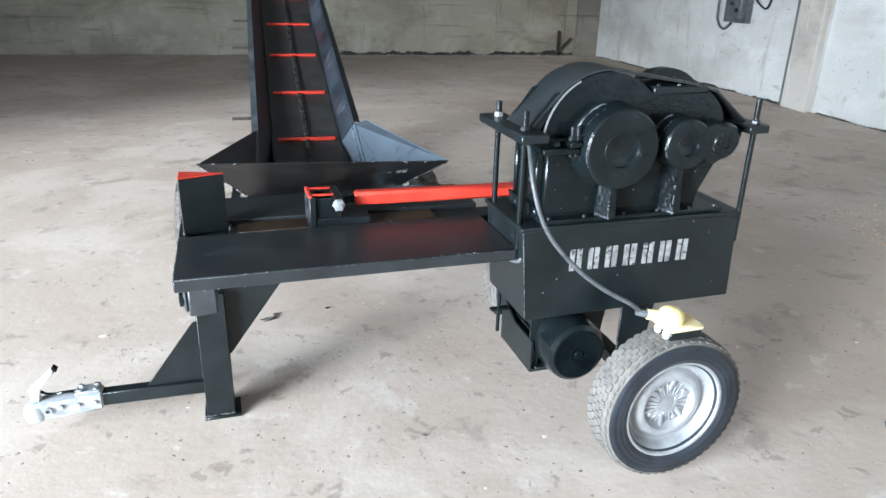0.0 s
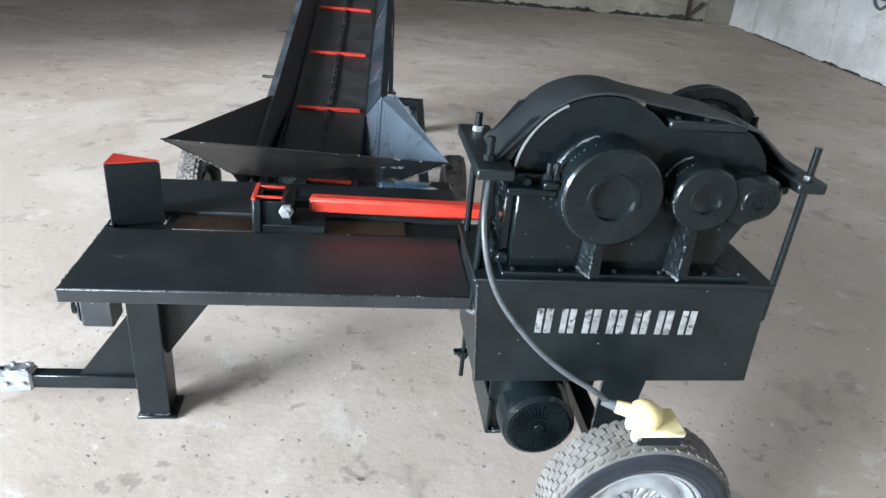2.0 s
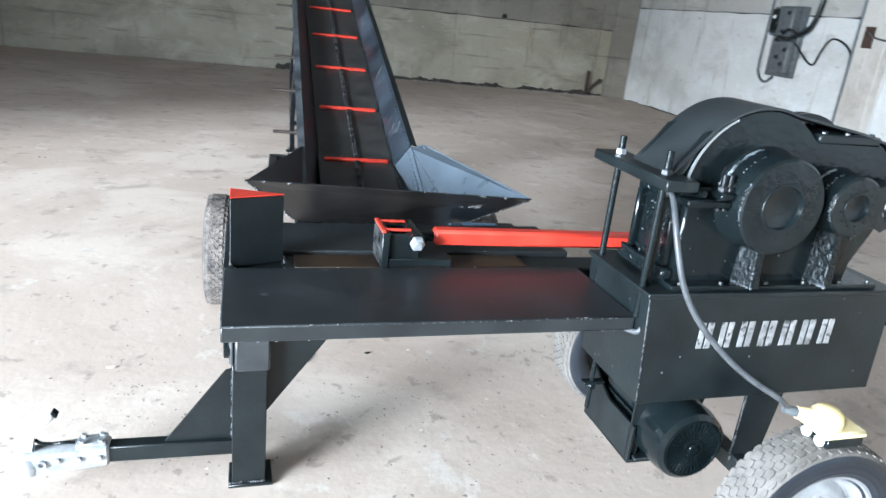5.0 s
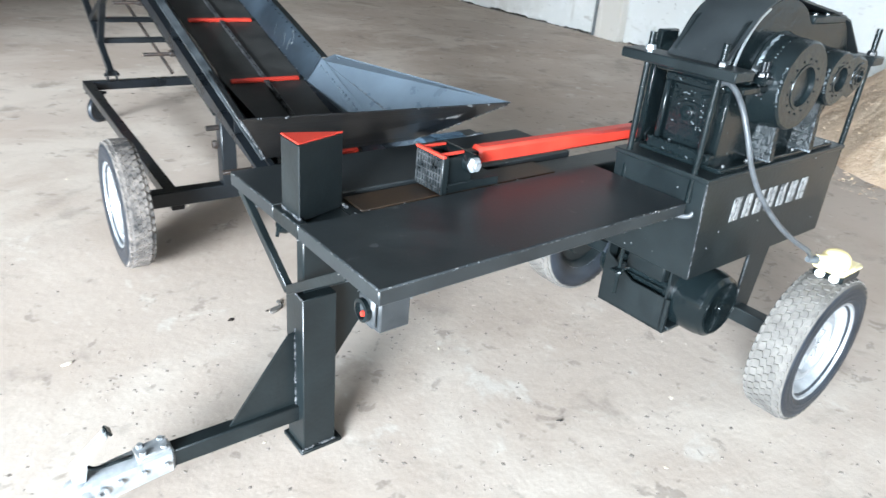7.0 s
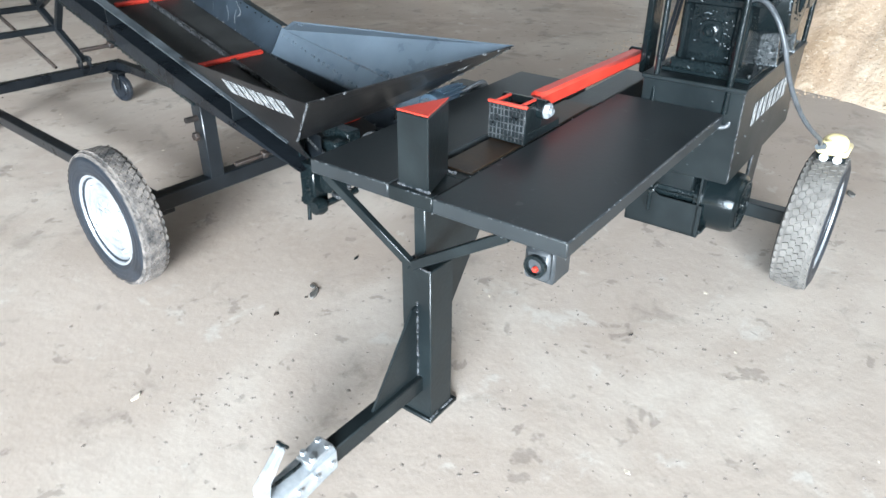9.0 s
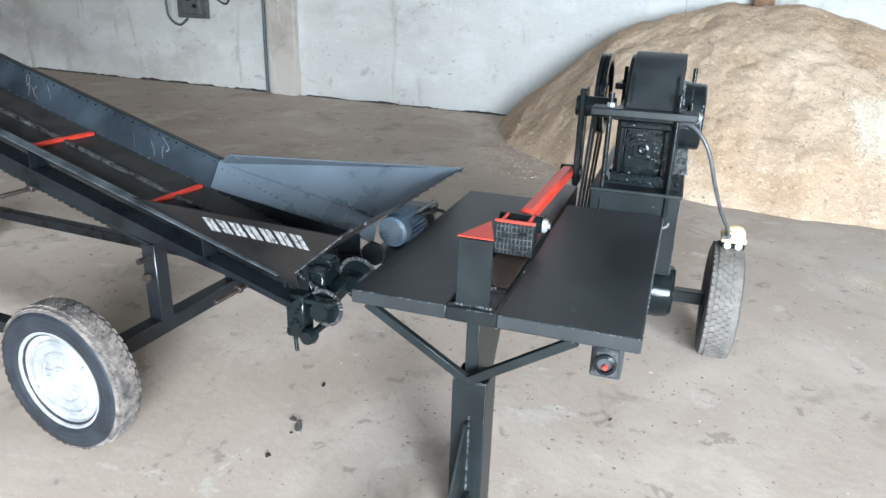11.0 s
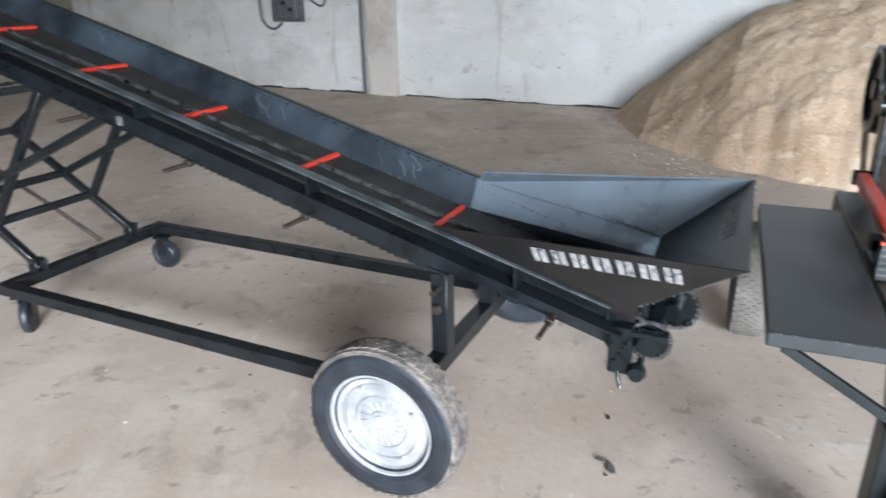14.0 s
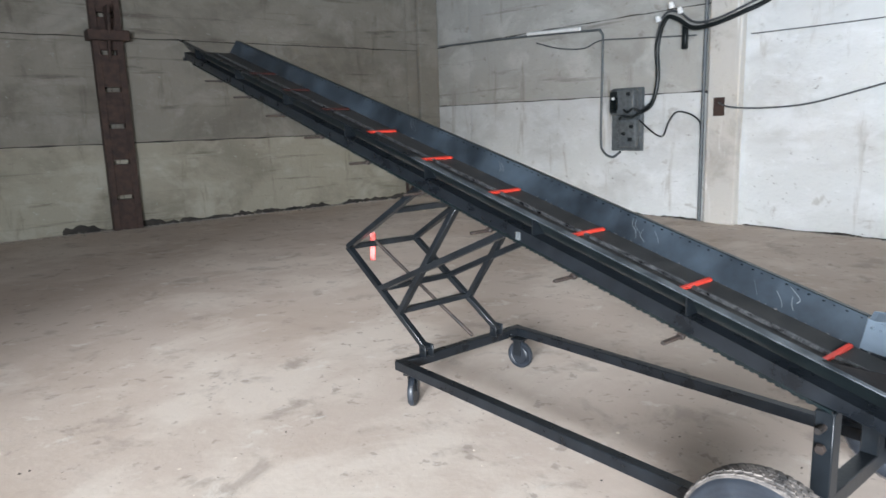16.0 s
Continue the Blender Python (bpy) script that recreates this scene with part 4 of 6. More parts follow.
tube(bm, [(-0.455, 0.486, 0.176), (-0.485, 0.480, 0.182), (-0.520, 0.487, 0.176), (-0.550, 0.482, 0.184), (-0.566, 0.484, 0.196)], 0.0055, 8)
part("safety_chain", bm, BLACK, coupler, "dark safety chain")

# switch box under the corner of the table
bm = bmesh.new()
box(bm, (0.035, 0.045, 0.655), (0.125, 0.13, 0.765), 0.006)
box(bm, (0.02, 0.052, 0.665), (0.037, 0.123, 0.752), 0.01)
sw = part("switch_box", bm, CASING, split, "grey switch box with red push button")
bm = bmesh.new()
lathe(bm, [(0.03, 0), (0.03, 0.012), (0.022, 0.014), (0.022, 0.0)], (0.02, 0.087, 0.71), (-1, 0, 0), 24)
part("bezel", bm, BLACK, sw)
bm = bmesh.new()
lathe(bm, [(0, 0.004), (0.006, 0.004), (0.008, 0), (0.008, -0.004)], (0.014, 0.087, 0.700), (-1, 0, 0), 20)
part("push_button", bm, RED, sw, "red push button")


# ---- road wheels ----
def road_wheel(parent, at, out, radius, width, tread_mat, label, leaves=0):
    """A car wheel, its axle along y; out: +1 or -1, the side of the rim's face."""
    c = Vector(at)
    h, r = width / 2, radius
    bm = bmesh.new()
    lathe(bm, [(0.176, -h * 0.70), (0.190, -h * 0.86), (0.222, -h * 0.98), (r - 0.056, -h), (r - 0.034, -h * 0.96), (r - 0.017, -h * 0.86), (r - 0.008, -h * 0.66), (r - 0.006, 0),
               (r - 0.008, h * 0.66), (r - 0.017, h * 0.86), (r - 0.034, h * 0.96), (r - 0.040, h * 0.985), (r - 0.044, h * 0.975), (r - 0.056, h), (r - 0.060, h * 1.012), (r - 0.064, h), (0.214, h * 0.985), (0.211, h * 0.995), (0.208, h * 0.975), (0.200, h * 0.90), (0.190, h * 0.86), (0.176, h * 0.70), (0.168, 0)], c, (0, out, 0), 56, True)
    wheel = part("wheel", bm, RUBBER, parent, label)
    bm = bmesh.new()
    lathe(bm, [(r - 0.022, -h * 0.91), (r - 0.0155, -h * 0.86), (r - 0.0072, -h * 0.66), (r - 0.0055, 0), (r - 0.0072, h * 0.66), (r - 0.0155, h * 0.86), (r - 0.022, h * 0.91)], c, (0, out, 0), 56)
    rows = 6
    n = 52
    for j in range(rows):
        y = (-0.5 + (j + 0.5) / rows) * width * 0.84
        rr = r - (0.0115 if j in (0, rows - 1) else 0.005)
        for k in range(n):
            a = 2 * math.pi * (k + 0.5 * (j % 2)) / n
            ca, sa = math.cos(a), math.sin(a)
            wy, wt, ht = width * 0.90 / rows * 0.56, 2 * math.pi * r / n * 0.475, 0.0024
            m = Matrix(((-sa, 0, ca), (0, 1, 0), (ca, 0, sa))).to_4x4()
            m.translation = c + Vector((ca * rr, y, sa * rr))
            base = [(-wt, -wy * 0.5), (-wt * 0.3, -wy), (wt * 0.6, -wy), (wt, 0.5 * wy), (wt * 0.3, wy), (-wt * 0.6, wy)]
            lo = [bm.verts.new(m @ Vector((p, q, -ht))) for p, q in base]
            hi = [bm.verts.new(m @ Vector((p * 0.93, q * 0.93, ht))) for p, q in base]
            bm.faces.new(hi)
            for i in range(6):
                bm.faces.new((lo[i], lo[(i + 1) % 6], hi[(i + 1) % 6], hi[i]))
    tr = part("tread", bm, tread_mat, wheel, "dusty worn tread blocks")
    tagged(tr, kind="stuff")
    bm = bmesh.new()
    dished = [(0.178, h * 0.70), (0.193, h * 0.78), (0.194, h * 0.88), (0.186, h * 0.88), (0.180, h * 0.70), (0.174, h * 0.66), (0.166, h * 0.38), (0.158, h * 0.22), (0.148, h * 0.18), (0.138, h * 0.30), (0.128, h * 0.44), (0.116, h * 0.50), (0.104, h * 0.46),
              (0.096, h * 0.24), (0.088, h * 0.16), (0.060, h * 0.16), (0.050, h * 0.24), (0.030, h * 0.28), (0.014, h * 0.34), (0, h * 0.35)]
    flat = [(0.178, h * 0.70), (0.193, h * 0.78), (0.194, h * 0.88), (0.186, h * 0.88), (0.181, h * 0.74), (0.168, h * 0.52), (0.156, h * 0.50), (0.150, h * 0.60), (0.134, h * 0.62), (0.130, h * 0.52), (0.108, h * 0.50), (0.103, h * 0.60), (0.092, h * 0.60),
            (0.088, h * 0.52), (0.048, h * 0.52), (0.045, h * 0.62), (0.036, h * 0.62), (0.033, h * 0.72), (0.016, h * 0.74), (0.014, h * 0.66), (0, h * 0.66)]
    lathe(bm, dished if leaves else flat, c, (0, out, 0), 48)
    lathe(bm, [(0.180, h * 0.70), (0.165, h * 0.2), (0.158, -h * 0.5), (0.178, -h * 0.72)], c, (0, out, 0), 48)
    rim = part("rim", bm, RIM, wheel, "silver-painted pressed steel rim")
    bm = bmesh.new()
    lathe(bm, [(0.176, -h * 0.70), (0.158, -h * 0.52), (0.150, -h * 0.30), (0.112, -h * 0.30), (0.108, -h * 0.62), (0.060, -h * 0.66), (0.0, -h * 0.66)], c, (0, out, 0), 40)
    part("brake_drum", bm, BLACK_FLAT, wheel, "dark drum on the inner side")
    nr, nh = (0.075, h * 0.14) if leaves else (0.142, h * 0.58)
    bolts("wheel_nut", [c + Vector((nr * math.cos(radians(90 * k + 30)), out * nh, nr * math.sin(radians(90 * k + 30)))) for k in range(4)], (0, out, 0), 0.011, 0.012, ZINC, wheel)
    bm = bmesh.new()
    for k in range(leaves):
        a = radians(360 / leaves * k + 20)
        m = Matrix.Translation(c + Vector((0.076 * math.cos(a), out * h * 0.20, 0.076 * math.sin(a)))) @ Matrix.Rotation(-a + (0.25 if k % 2 else -0.2), 4, "Y") @ Matrix.Diagonal((0.036, 0.008, 0.011, 1))
        bmesh.ops.create_icosphere(bm, subdivisions=2, radius=1, matrix=m)
    for k in range(24 if leaves else 0):
        a = radians(15 * k + 4)
        beam(bm, c + Vector((0.030 * math.cos(a), out * h * 0.25, 0.030 * math.sin(a))), c + Vector((0.088 * math.cos(a), out * h * 0.165, 0.088 * math.sin(a))), 0.005, 0.007, 0.001, up=(0, 1, 0))
    for k in range(0 if leaves else 18):
        a = radians(20 * k)
        beam(bm, c + Vector((0.052 * math.cos(a), out * h * 0.54, 0.052 * math.sin(a))), c + Vector((0.086 * math.cos(a + 0.1), out * h * 0.54, 0.086 * math.sin(a + 0.1))), 0.006, 0.006, 0.001, up=(0, 1, 0))
    tagged(part("hub_rib", bm, RIM, wheel), kind="stuff")
    return wheel


road_wheel(split, (1.648, -0.31, 0.287), -1, 0.287, 0.152, DUSTY, "road wheel with dusty pale tread and silver rim", 6)
road_wheel(split, (1.655, 0.80, 0.287), 1, 0.287, 0.170, DUSTY, "road wheel with dusty pale tread and silver rim", 6)
bm = bmesh.new()
beam(bm, (1.63, -0.235, 0.287), (1.63, 0.745, 0.287), 0.06, 0.06, 0.004)
part("axle", bm, BLACK_FLAT, split)
for v in (-0.042, 0.26):
    bm = bmesh.new()
    prism(bm, [(1.598, v, 0.555), (1.745, v, 0.555), (1.705, v, 0.262), (1.598, v, 0.262)], (0, 0.012, 0), 0.003)
    st = part("axle_strut", bm, BLACK_FLAT, split, "welded steel plate down to the axle")
    bm = bmesh.new()
    bead(bm, (1.597, v, 0.30), (1.597, v, 0.55), 0.0042, 21)
    tagged(part("weld_seam", bm, WELD, st), kind="stuff")

# ---- belt conveyor ----
CONV = pose(0.207, 4.085, 0, 0, 0, 1.77)
conv = thing("belt_conveyor", CONV, "black inclined belt conveyor with red slats and hopper on wheels", "conveyor")
INV = CONV.inverted()


def W(x, y, z):
    return INV @ Vector((x, y, z))


RISE, Z0 = 0.287, 0.772
TAIL, HEAD = -0.78, 6.02
up = Vector((0, -RISE, 1)).normalized()


def C(s, w, dz=0.0):
    """A point of the inclined trough: across, along, above the belt."""
    return Vector((s, w, Z0 + RISE * w + dz))


def run(bm, section, w0, w1):
    """A section of (across, above) points carried along the trough."""
    a = [bm.verts.new(C(s, w0, d)) for s, d in section]
    b = [bm.verts.new(C(s, w1, d)) for s, d in section]
    bm.faces.new(a)
    bm.faces.new(b[::-1])
    for k in range(len(a)):
        j = (k + 1) % len(a)
        bm.faces.new((a[k], b[k], b[j], a[j]))
    return bm


part("belt", run(bmesh.new(), [(-0.195, -0.012), (0.195, -0.012), (0.195, 0.0), (-0.195, 0.0)], TAIL, HEAD - 0.05), BELT, conv, "black dusty conveyor belt")
def taper(bm, near, far, w0, w1):
    """Like run, but the section changes evenly from one end to the other."""
    a = [bm.verts.new(C(s, w0, d)) for s, d in near]
    b = [bm.verts.new(C(s, w1, d)) for s, d in far]
    bm.faces.new(a)
    bm.faces.new(b[::-1])
    for k in range(len(a)):
        j = (k + 1) % len(a)
        bm.faces.new((a[k], b[k], b[j], a[j]))
    return bm


def under(w):
    """Depth of the rail's lower edge below the belt, a little less towards the tail."""
    return -0.062 - 0.08 * min(0.0, w)


for sg, top in ((-1, 0.098), (1, 0.116)):
    bm = run(bmesh.new(), [(sg * 0.192, -0.02), (sg * 0.196, -0.02), (sg * 0.285, top), (sg * 0.281, top + 0.002)], TAIL + 0.05 if sg < 0 else 0.0, HEAD)
    # The board facing the gateway gets the tone with sheen in it.
    part("side_board", bm, SHEET if sg > 0 else BLACK_FLAT, conv, "bent black sheet steel side board")
    bm = run(bmesh.new(), [(sg * 0.279, top), (sg * 0.279, top + 0.006), (sg * 0.316, top + 0.001), (sg * 0.316, top - 0.005)], 0.0 if sg > 0 else 2.3, HEAD)
    part("board_lip", bm, FRAME_WORN if sg < 0 else BLACK_FLAT, conv, "flat black edge")
    if sg < 0:
        bm = run(bmesh.new(), [(-0.279, top), (-0.279, top + 0.006), (-0.316, top + 0.001), (-0.316, top - 0.005)], TAIL + 0.06, 2.3)
        part("board_lip", bm, LIP, conv, "flat rubbed steel edge, its highlight in the pale colour")
    bm = bmesh.new()
    rnd = random.Random(140 + sg)
    for k in range(112):
        w = 0.02 + (k + rnd.uniform(-0.2, 0.2)) * (HEAD - 0.1) / 112
        at = C(0.272, w, top - 0.011) if sg > 0 else C(-0.279, w, top - 0.004)
        bmesh.ops.create_icosphere(bm, subdivisions=1, radius=rnd.uniform(0.0035, 0.0065) if sg > 0 else 0.0032, matrix=Matrix.Translation(at) @ Matrix.Diagonal((1, 1.3, 0.8, 1)))
    tagged(part("weld_dot", bm, BLACK, conv), kind="stuff")
    # side rail: a channel under the bent board
    bm = bmesh.new()
    for w0, w1 in ((TAIL + 0.02, 0.0), (0.0, HEAD - 0.1)):
        a, b = under(w0), under(w1)
        chan = [[(sg * 0.222, 0.004), (sg * 0.302, 0.002), (sg * 0.302, d), (sg * 0.290, d), (sg * 0.290, d + 0.006), (sg * 0.296, d + 0.006), (sg * 0.296, -0.006), (sg * 0.222, -0.004)] for d in (a, b)]
        taper(bm, chan[0], chan[1], w0, w1)
    part("rail", bm, FRAME_WORN, conv, "scuffed black steel side rail")
    w = TAIL + 0.4
    while w < HEAD - 0.3:
        bm = bmesh.new()
        hi = top - 0.012 if sg < 0 or w > 0 else 0.007
        prism(bm, [C(sg * 0.212, w, 0.003), C(sg * 0.300, w, 0.003), C(sg * 0.300, w, hi), C(sg * 0.281, w, hi)], (0, 0.006, 0.006 * RISE))
        part("stiffener", bm, FRAME_BLACK, conv)
        w += 0.86
    bm = bmesh.new()
    for k in range(120):
        w = TAIL + 0.05 + (k + rnd.uniform(-0.4, 0.4)) * (HEAD - TAIL - 0.1) / 120
        bmesh.ops.create_icosphere(bm, subdivisions=1, radius=rnd.uniform(0.0025, 0.0052), matrix=Matrix.Translation(C(sg * 0.200, w, 0.001)) @ Matrix.Diagonal((1, rnd.uniform(1, 2), 0.8, 1)))
    tagged(part("rivet", bm, WELD, conv), kind="stuff")
part("chute_strip", taper(bmesh.new(), [(0.190, -0.02), (0.196, -0.024), (0.292, 0.066), (0.286, 0.072)], [(0.190, -0.02), (0.196, -0.024), (0.292, 0.104), (0.286, 0.110)], TAIL + 0.05, 0.03), WING, conv, "black sheet beside the belt in the hopper, skylight sheen in its colour")
# slats of the upper run and of the return run
PITCH = 0.645
bm = bmesh.new()
beam(bm, (-0.17, 0, 0), (0.17, 0, 0), 0.022, 0.016, 0.003)
slat = part("slat", bm, RED, conv, "red-painted steel slat")
slat.location = C(0, 0.02, 0.009)
slat.rotation_euler = (math.atan(RISE), 0, 0)
slat_mesh = slat.data
slat_dark = slat_mesh.copy()
slat_dark.materials[0] = DARK_RED
for k in range(-1, 9):
    if k == 0:
        continue
    ob = tagged(new("slat", slat_mesh if k < 6 else slat_dark), "red-painted steel slat" if k < 6 else "dark red slat near the head")
    ob.parent = conv
    ob.location, ob.rotation_euler = C(0, 0.02 + k * PITCH * 0.962, 0.009), (math.atan(RISE), 0, 0)
bm = bmesh.new()
beam(bm, (-0.34, 0, 0), (0.17, 0, 0), 0.018, 0.014, 0.002)
box(bm, (-0.215, -0.016, -0.010), (-0.190, 0.016, 0.014), 0.003)
low = part("return_slat", bm, DARK_STEEL, conv, "brown unpainted slat of the return run")
low.location, low.rotation_euler = C(-0.06, -0.50, -0.085), (math.atan(RISE), 0, 0)
for k in range(9):
    ob = tagged(new("return_slat", low.data), "brown unpainted slat of the return run")
    ob.parent = conv
    w = 0.5 + 0.575 * k
    ob.location, ob.rotation_euler = C(-0.10, w, under(w) - 0.028), (math.atan(RISE), 0, 0)
# centre chain on both runs
bm = bmesh.new()
for d, n, start in ((0.007, 180, TAIL + 0.05), (-0.075, 160, 0.0)):
    for k in range(n):
        w = start + (HEAD - 0.1 - start) * k / n
        p = C(0.0, w, d)
        for s_ in (-0.006, 0.006):
            beam(bm, p + Vector((s_, -0.018, -0.018 * RISE)), p + Vector((s_, 0.018, 0.018 * RISE)), 0.004, 0.016, 0)
        if k % 2 == 0:
            beam(bm, p + Vector((-0.013, 0, 0)), p + Vector((0.013, 0, 0)), 0.011, 0.012, 0)
tagged(part("chain", bm, CHAIN, conv, "greasy steel drive chain"), kind="stuff")
# guide rods under the return run
for sg in (-1, 1):
    bm = taper(bmesh.new(), [(sg * 0.300, under(0) - 0.001), (sg * 0.288, under(0) - 0.001), (sg * 0.288, under(0) - 0.014), (sg * 0.300, under(0) - 0.014)],
               [(sg * 0.300, under(5.7) - 0.001), (sg * 0.288, under(5.7) - 0.001), (sg * 0.288, under(5.7) - 0.014), (sg * 0.300, under(5.7) - 0.014)], -0.1, HEAD - 0.3)
    part("return_guide", bm, BLACK, conv, "thin black guide strip")
    bm = bmesh.new()
    rnd = random.Random(71 + sg)
    for k in range(190):
        w = -0.08 + k * 0.0305 + rnd.uniform(-0.006, 0.006)
        beam(bm, C(sg * 0.294, w - 0.009, under(w) - 0.017), C(sg * 0.294, w + 0.009, under(w) - 0.017 - rnd.uniform(0, 0.004)), 0.012, rnd.uniform(0.001, 0.005), 0)
    tagged(part("return_chain", bm, BLACK_FLAT, conv, "lumpy chain under the rail"), kind="stuff")
    for w in (0.25, 1.35, 2.45, 3.55, 4.65, 5.55):
        bm = bmesh.new()
        beam(bm, C(sg * 0.295, w, under(w) + 0.01), C(sg * 0.295, w, under(w) - 0.02), 0.03, 0.006, 0.001, up=(1, 0, 0))
        part("guide_hanger", bm, FRAME_BLACK, conv)
for w in (0.05, 1.6, 3.2, 4.8, 5.8):
    bm = bmesh.new()
    beam(bm, C(-0.205, w, -0.06), C(0.205, w, -0.06), 0.04, 0.04, 0.003)
    part("cross_tie", bm, FRAME_BLACK, conv)
# pale scuffs on the side board
bm = bmesh.new()
rnd = random.Random(63)
for k in range(15):
    w0 = rnd.choice((0.25, 0.30, 0.42, 0.95, 0.99, 1.03, 1.07, 1.12, 2.1, 3.0)) + rnd.uniform(-0.03, 0.03)
    f0, lean, bend = rnd.uniform(0.25, 0.55), rnd.uniform(0.02, 0.06), rnd.uniform(-0.02, 0.02)
    line = []
    for q in range(5):
        f = min(0.95, f0 + 0.09 * q)
        line.append(C(0.192 + 0.0885 * f - 0.0012, w0 + lean * q / 4 + bend * math.sin(q), -0.02 + 0.137 * f + 0.0006))
    tube(bm, line, rnd.uniform(0.0007, 0.0017), 5, 4)
tagged(part("scuff", bm, GREY, conv, "pale scratches on the side board"), kind="stuff")
# head roller
bm = bmesh.new()
rod(bm, C(-0.20, HEAD - 0.06, -0.07), C(0.20, HEAD - 0.06, -0.07), 0.065, 24)
rod(bm, C(-0.30, HEAD - 0.06, -0.07), C(0.30, HEAD - 0.06, -0.07), 0.018, 14)
part("head_roller", bm, FRAME_BLACK, conv)

# hopper
F_L, F_R = W(-0.287, 2.95, 0.945), W(0.82, 3.0, 0.912)
B_L, B_R = W(-0.080, 4.05, 0.858), W(0.565, 4.10, 0.893)
D_L, D_R = W(-0.106, 3.259, 0.700), W(0.60, 3.315, 0.690)
E_R = C(0.284, 0.0, 0.098)


def sheet(name, pts, material, parent, label="", t=0.004):
    n = (pts[1] - pts[0]).cross(pts[2] - pts[0]).normalized()
    bm = bmesh.new()
    prism(bm, pts, n * t)
    return part(name, bm, material, parent, label)


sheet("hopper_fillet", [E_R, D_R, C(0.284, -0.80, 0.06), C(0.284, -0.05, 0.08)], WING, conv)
sheet("hopper_fillet", [B_L, C(-0.286, -0.80, 0.07), D_L], HOPPER, conv)
hop_front = sheet("hopper_panel", [F_L, F_R, D_R, D_L], HOPPER, conv, "sloping front sheet of the hopper")
hop_left = sheet("hopper_panel", [F_L, B_L, D_L], HOPPER, conv, "hopper side sheet with white stencilled marking")
sheet("hopper_panel", [F_R, B_R, E_R, D_R], WING, conv, "smooth black hopper wing, skylight sheen in its colour")
bm = bmesh.new()
for k, (a, b) in enumerate(((F_L, D_L), (F_R, D_R), (D_R + (D_R - F_R) * -0.02, E_R.lerp(B_R, 0.1)), (F_L, F_R))):
    bead(bm, a, b, 0.0052, 30 + k, 0.2 if k < 3 else 0.9)
tagged(part("weld_seam", bm, WELD, conv), kind="stuff")
bm = bmesh.new()
rnd = random.Random(41)
for k in range(34):
    at = B_R.lerp(D_R, 0.06 + 0.90 * (k + rnd.uniform(-0.3, 0.3)) / 33) + Vector((-0.008, 0, 0.008))
    bmesh.ops.create_icosphere(bm, subdivisions=2, radius=rnd.uniform(0.0045, 0.0085), matrix=Matrix.Translation(at))
for k in range(24):
    w = -0.02 - 0.69 * (k + rnd.uniform(-0.35, 0.35)) / 23
    bmesh.ops.create_icosphere(bm, subdivisions=2, radius=rnd.uniform(0.003, 0.0085), matrix=Matrix.Translation(C(0.268, w, 0.083 + 0.028 * w)))
tagged(part("weld_seam", bm, WING, conv), kind="stuff")
bm = bmesh.new()
bead(bm, B_R.lerp(D_R, 0.05) + Vector((-0.006, 0, 0.003)), B_R.lerp(D_R, 0.97) + Vector((-0.006, 0, 0.003)), 0.0045, 43, 0.08)
tagged(part("weld_seam", bm, BLACK, conv), kind="stuff")
ex = (F_L - B_L).normalized()
nn = (B_L - F_L).cross(D_L - F_L).normalized()
if nn.x > 0:
    nn = -nn
ey = nn.cross(ex)
m = Matrix((ex, ey, nn)).transposed().to_4x4()
m.translation = B_L.lerp(F_L, 0.388) - ey * 0.095 + nn * 0.006
stencil_row((1.0, 0.9, 1.0, 1.1, 0.95, 1.0, 0.95), 0.50, 0.066, 0.0015, m, hop_left)
# a fainter row inside the front sheet
ex = (F_L - F_R).normalized()
ey = F_L - D_L
ey = (ey - ex * ey.dot(ex)).normalized()
nn = ex.cross(ey)
m = Matrix((ex, ey, nn)).transposed().to_4x4()
m.translation = F_L.lerp(F_R, 0.84) - ey * 0.135 + nn * 0.0055
stencil_row((1.0, 0.9, 1.0, 1.1, 0.95, 1.0, 0.95), 0.48, 0.075, 0.0015, m, hop_front)
bm = bmesh.new()
prism(bm, [C(0.20, TAIL, -0.10), C(0.20, 0, -0.10), C(0.20, 0, 0.0), C(0.20, TAIL, 0.12)], (0.005, 0, 0))
prism(bm, [C(-0.20, TAIL, -0.10), C(-0.20, 0.1, -0.10), C(-0.20, 0.1, 0.0), C(-0.20, TAIL, 0.12)], (-0.005, 0, 0))
part("tail_cheek", bm, FRAME_BLACK, conv)

# tail end: shaft, sprockets, chain, take-up and motor
T0 = C(0, TAIL + 0.04, -0.07)
bm = bmesh.new()
rod(bm, T0 + Vector((-0.26, 0, 0)), T0 + Vector((0.30, 0, 0)), 0.018, 14)
rod(bm, T0 + Vector((-0.19, 0, 0)), T0 + Vector((0.19, 0, 0)), 0.06, 24)
part("tail_shaft", bm, FRAME_BLACK, conv)


def sprocket(at, r, teeth, t=0.008):
    bm = bmesh.new()
    pts = []
    for k in range(teeth * 4):
        a = 2 * math.pi * k / (teeth * 4)
        rr = r * (1.0 if k % 4 in (1, 2) else 0.88)
        pts.append(at + Vector((0, rr * math.cos(a), rr * math.sin(a))))
    prism(bm, pts, (t, 0, 0))
    lathe(bm, [(0, -0.02), (0.026, -0.02), (0.026, 0.02), (0, 0.02)], at, (1, 0, 0), 18)
    return part("sprocket", bm, BLACK, conv, "greasy black chain sprocket")


S1 = W(0.04, 3.235, 0.508)
S2 = W(0.20, 3.185, 0.575)
sprocket(S1, 0.070, 17)
sprocket(S2, 0.082, 22)
bm = bmesh.new()
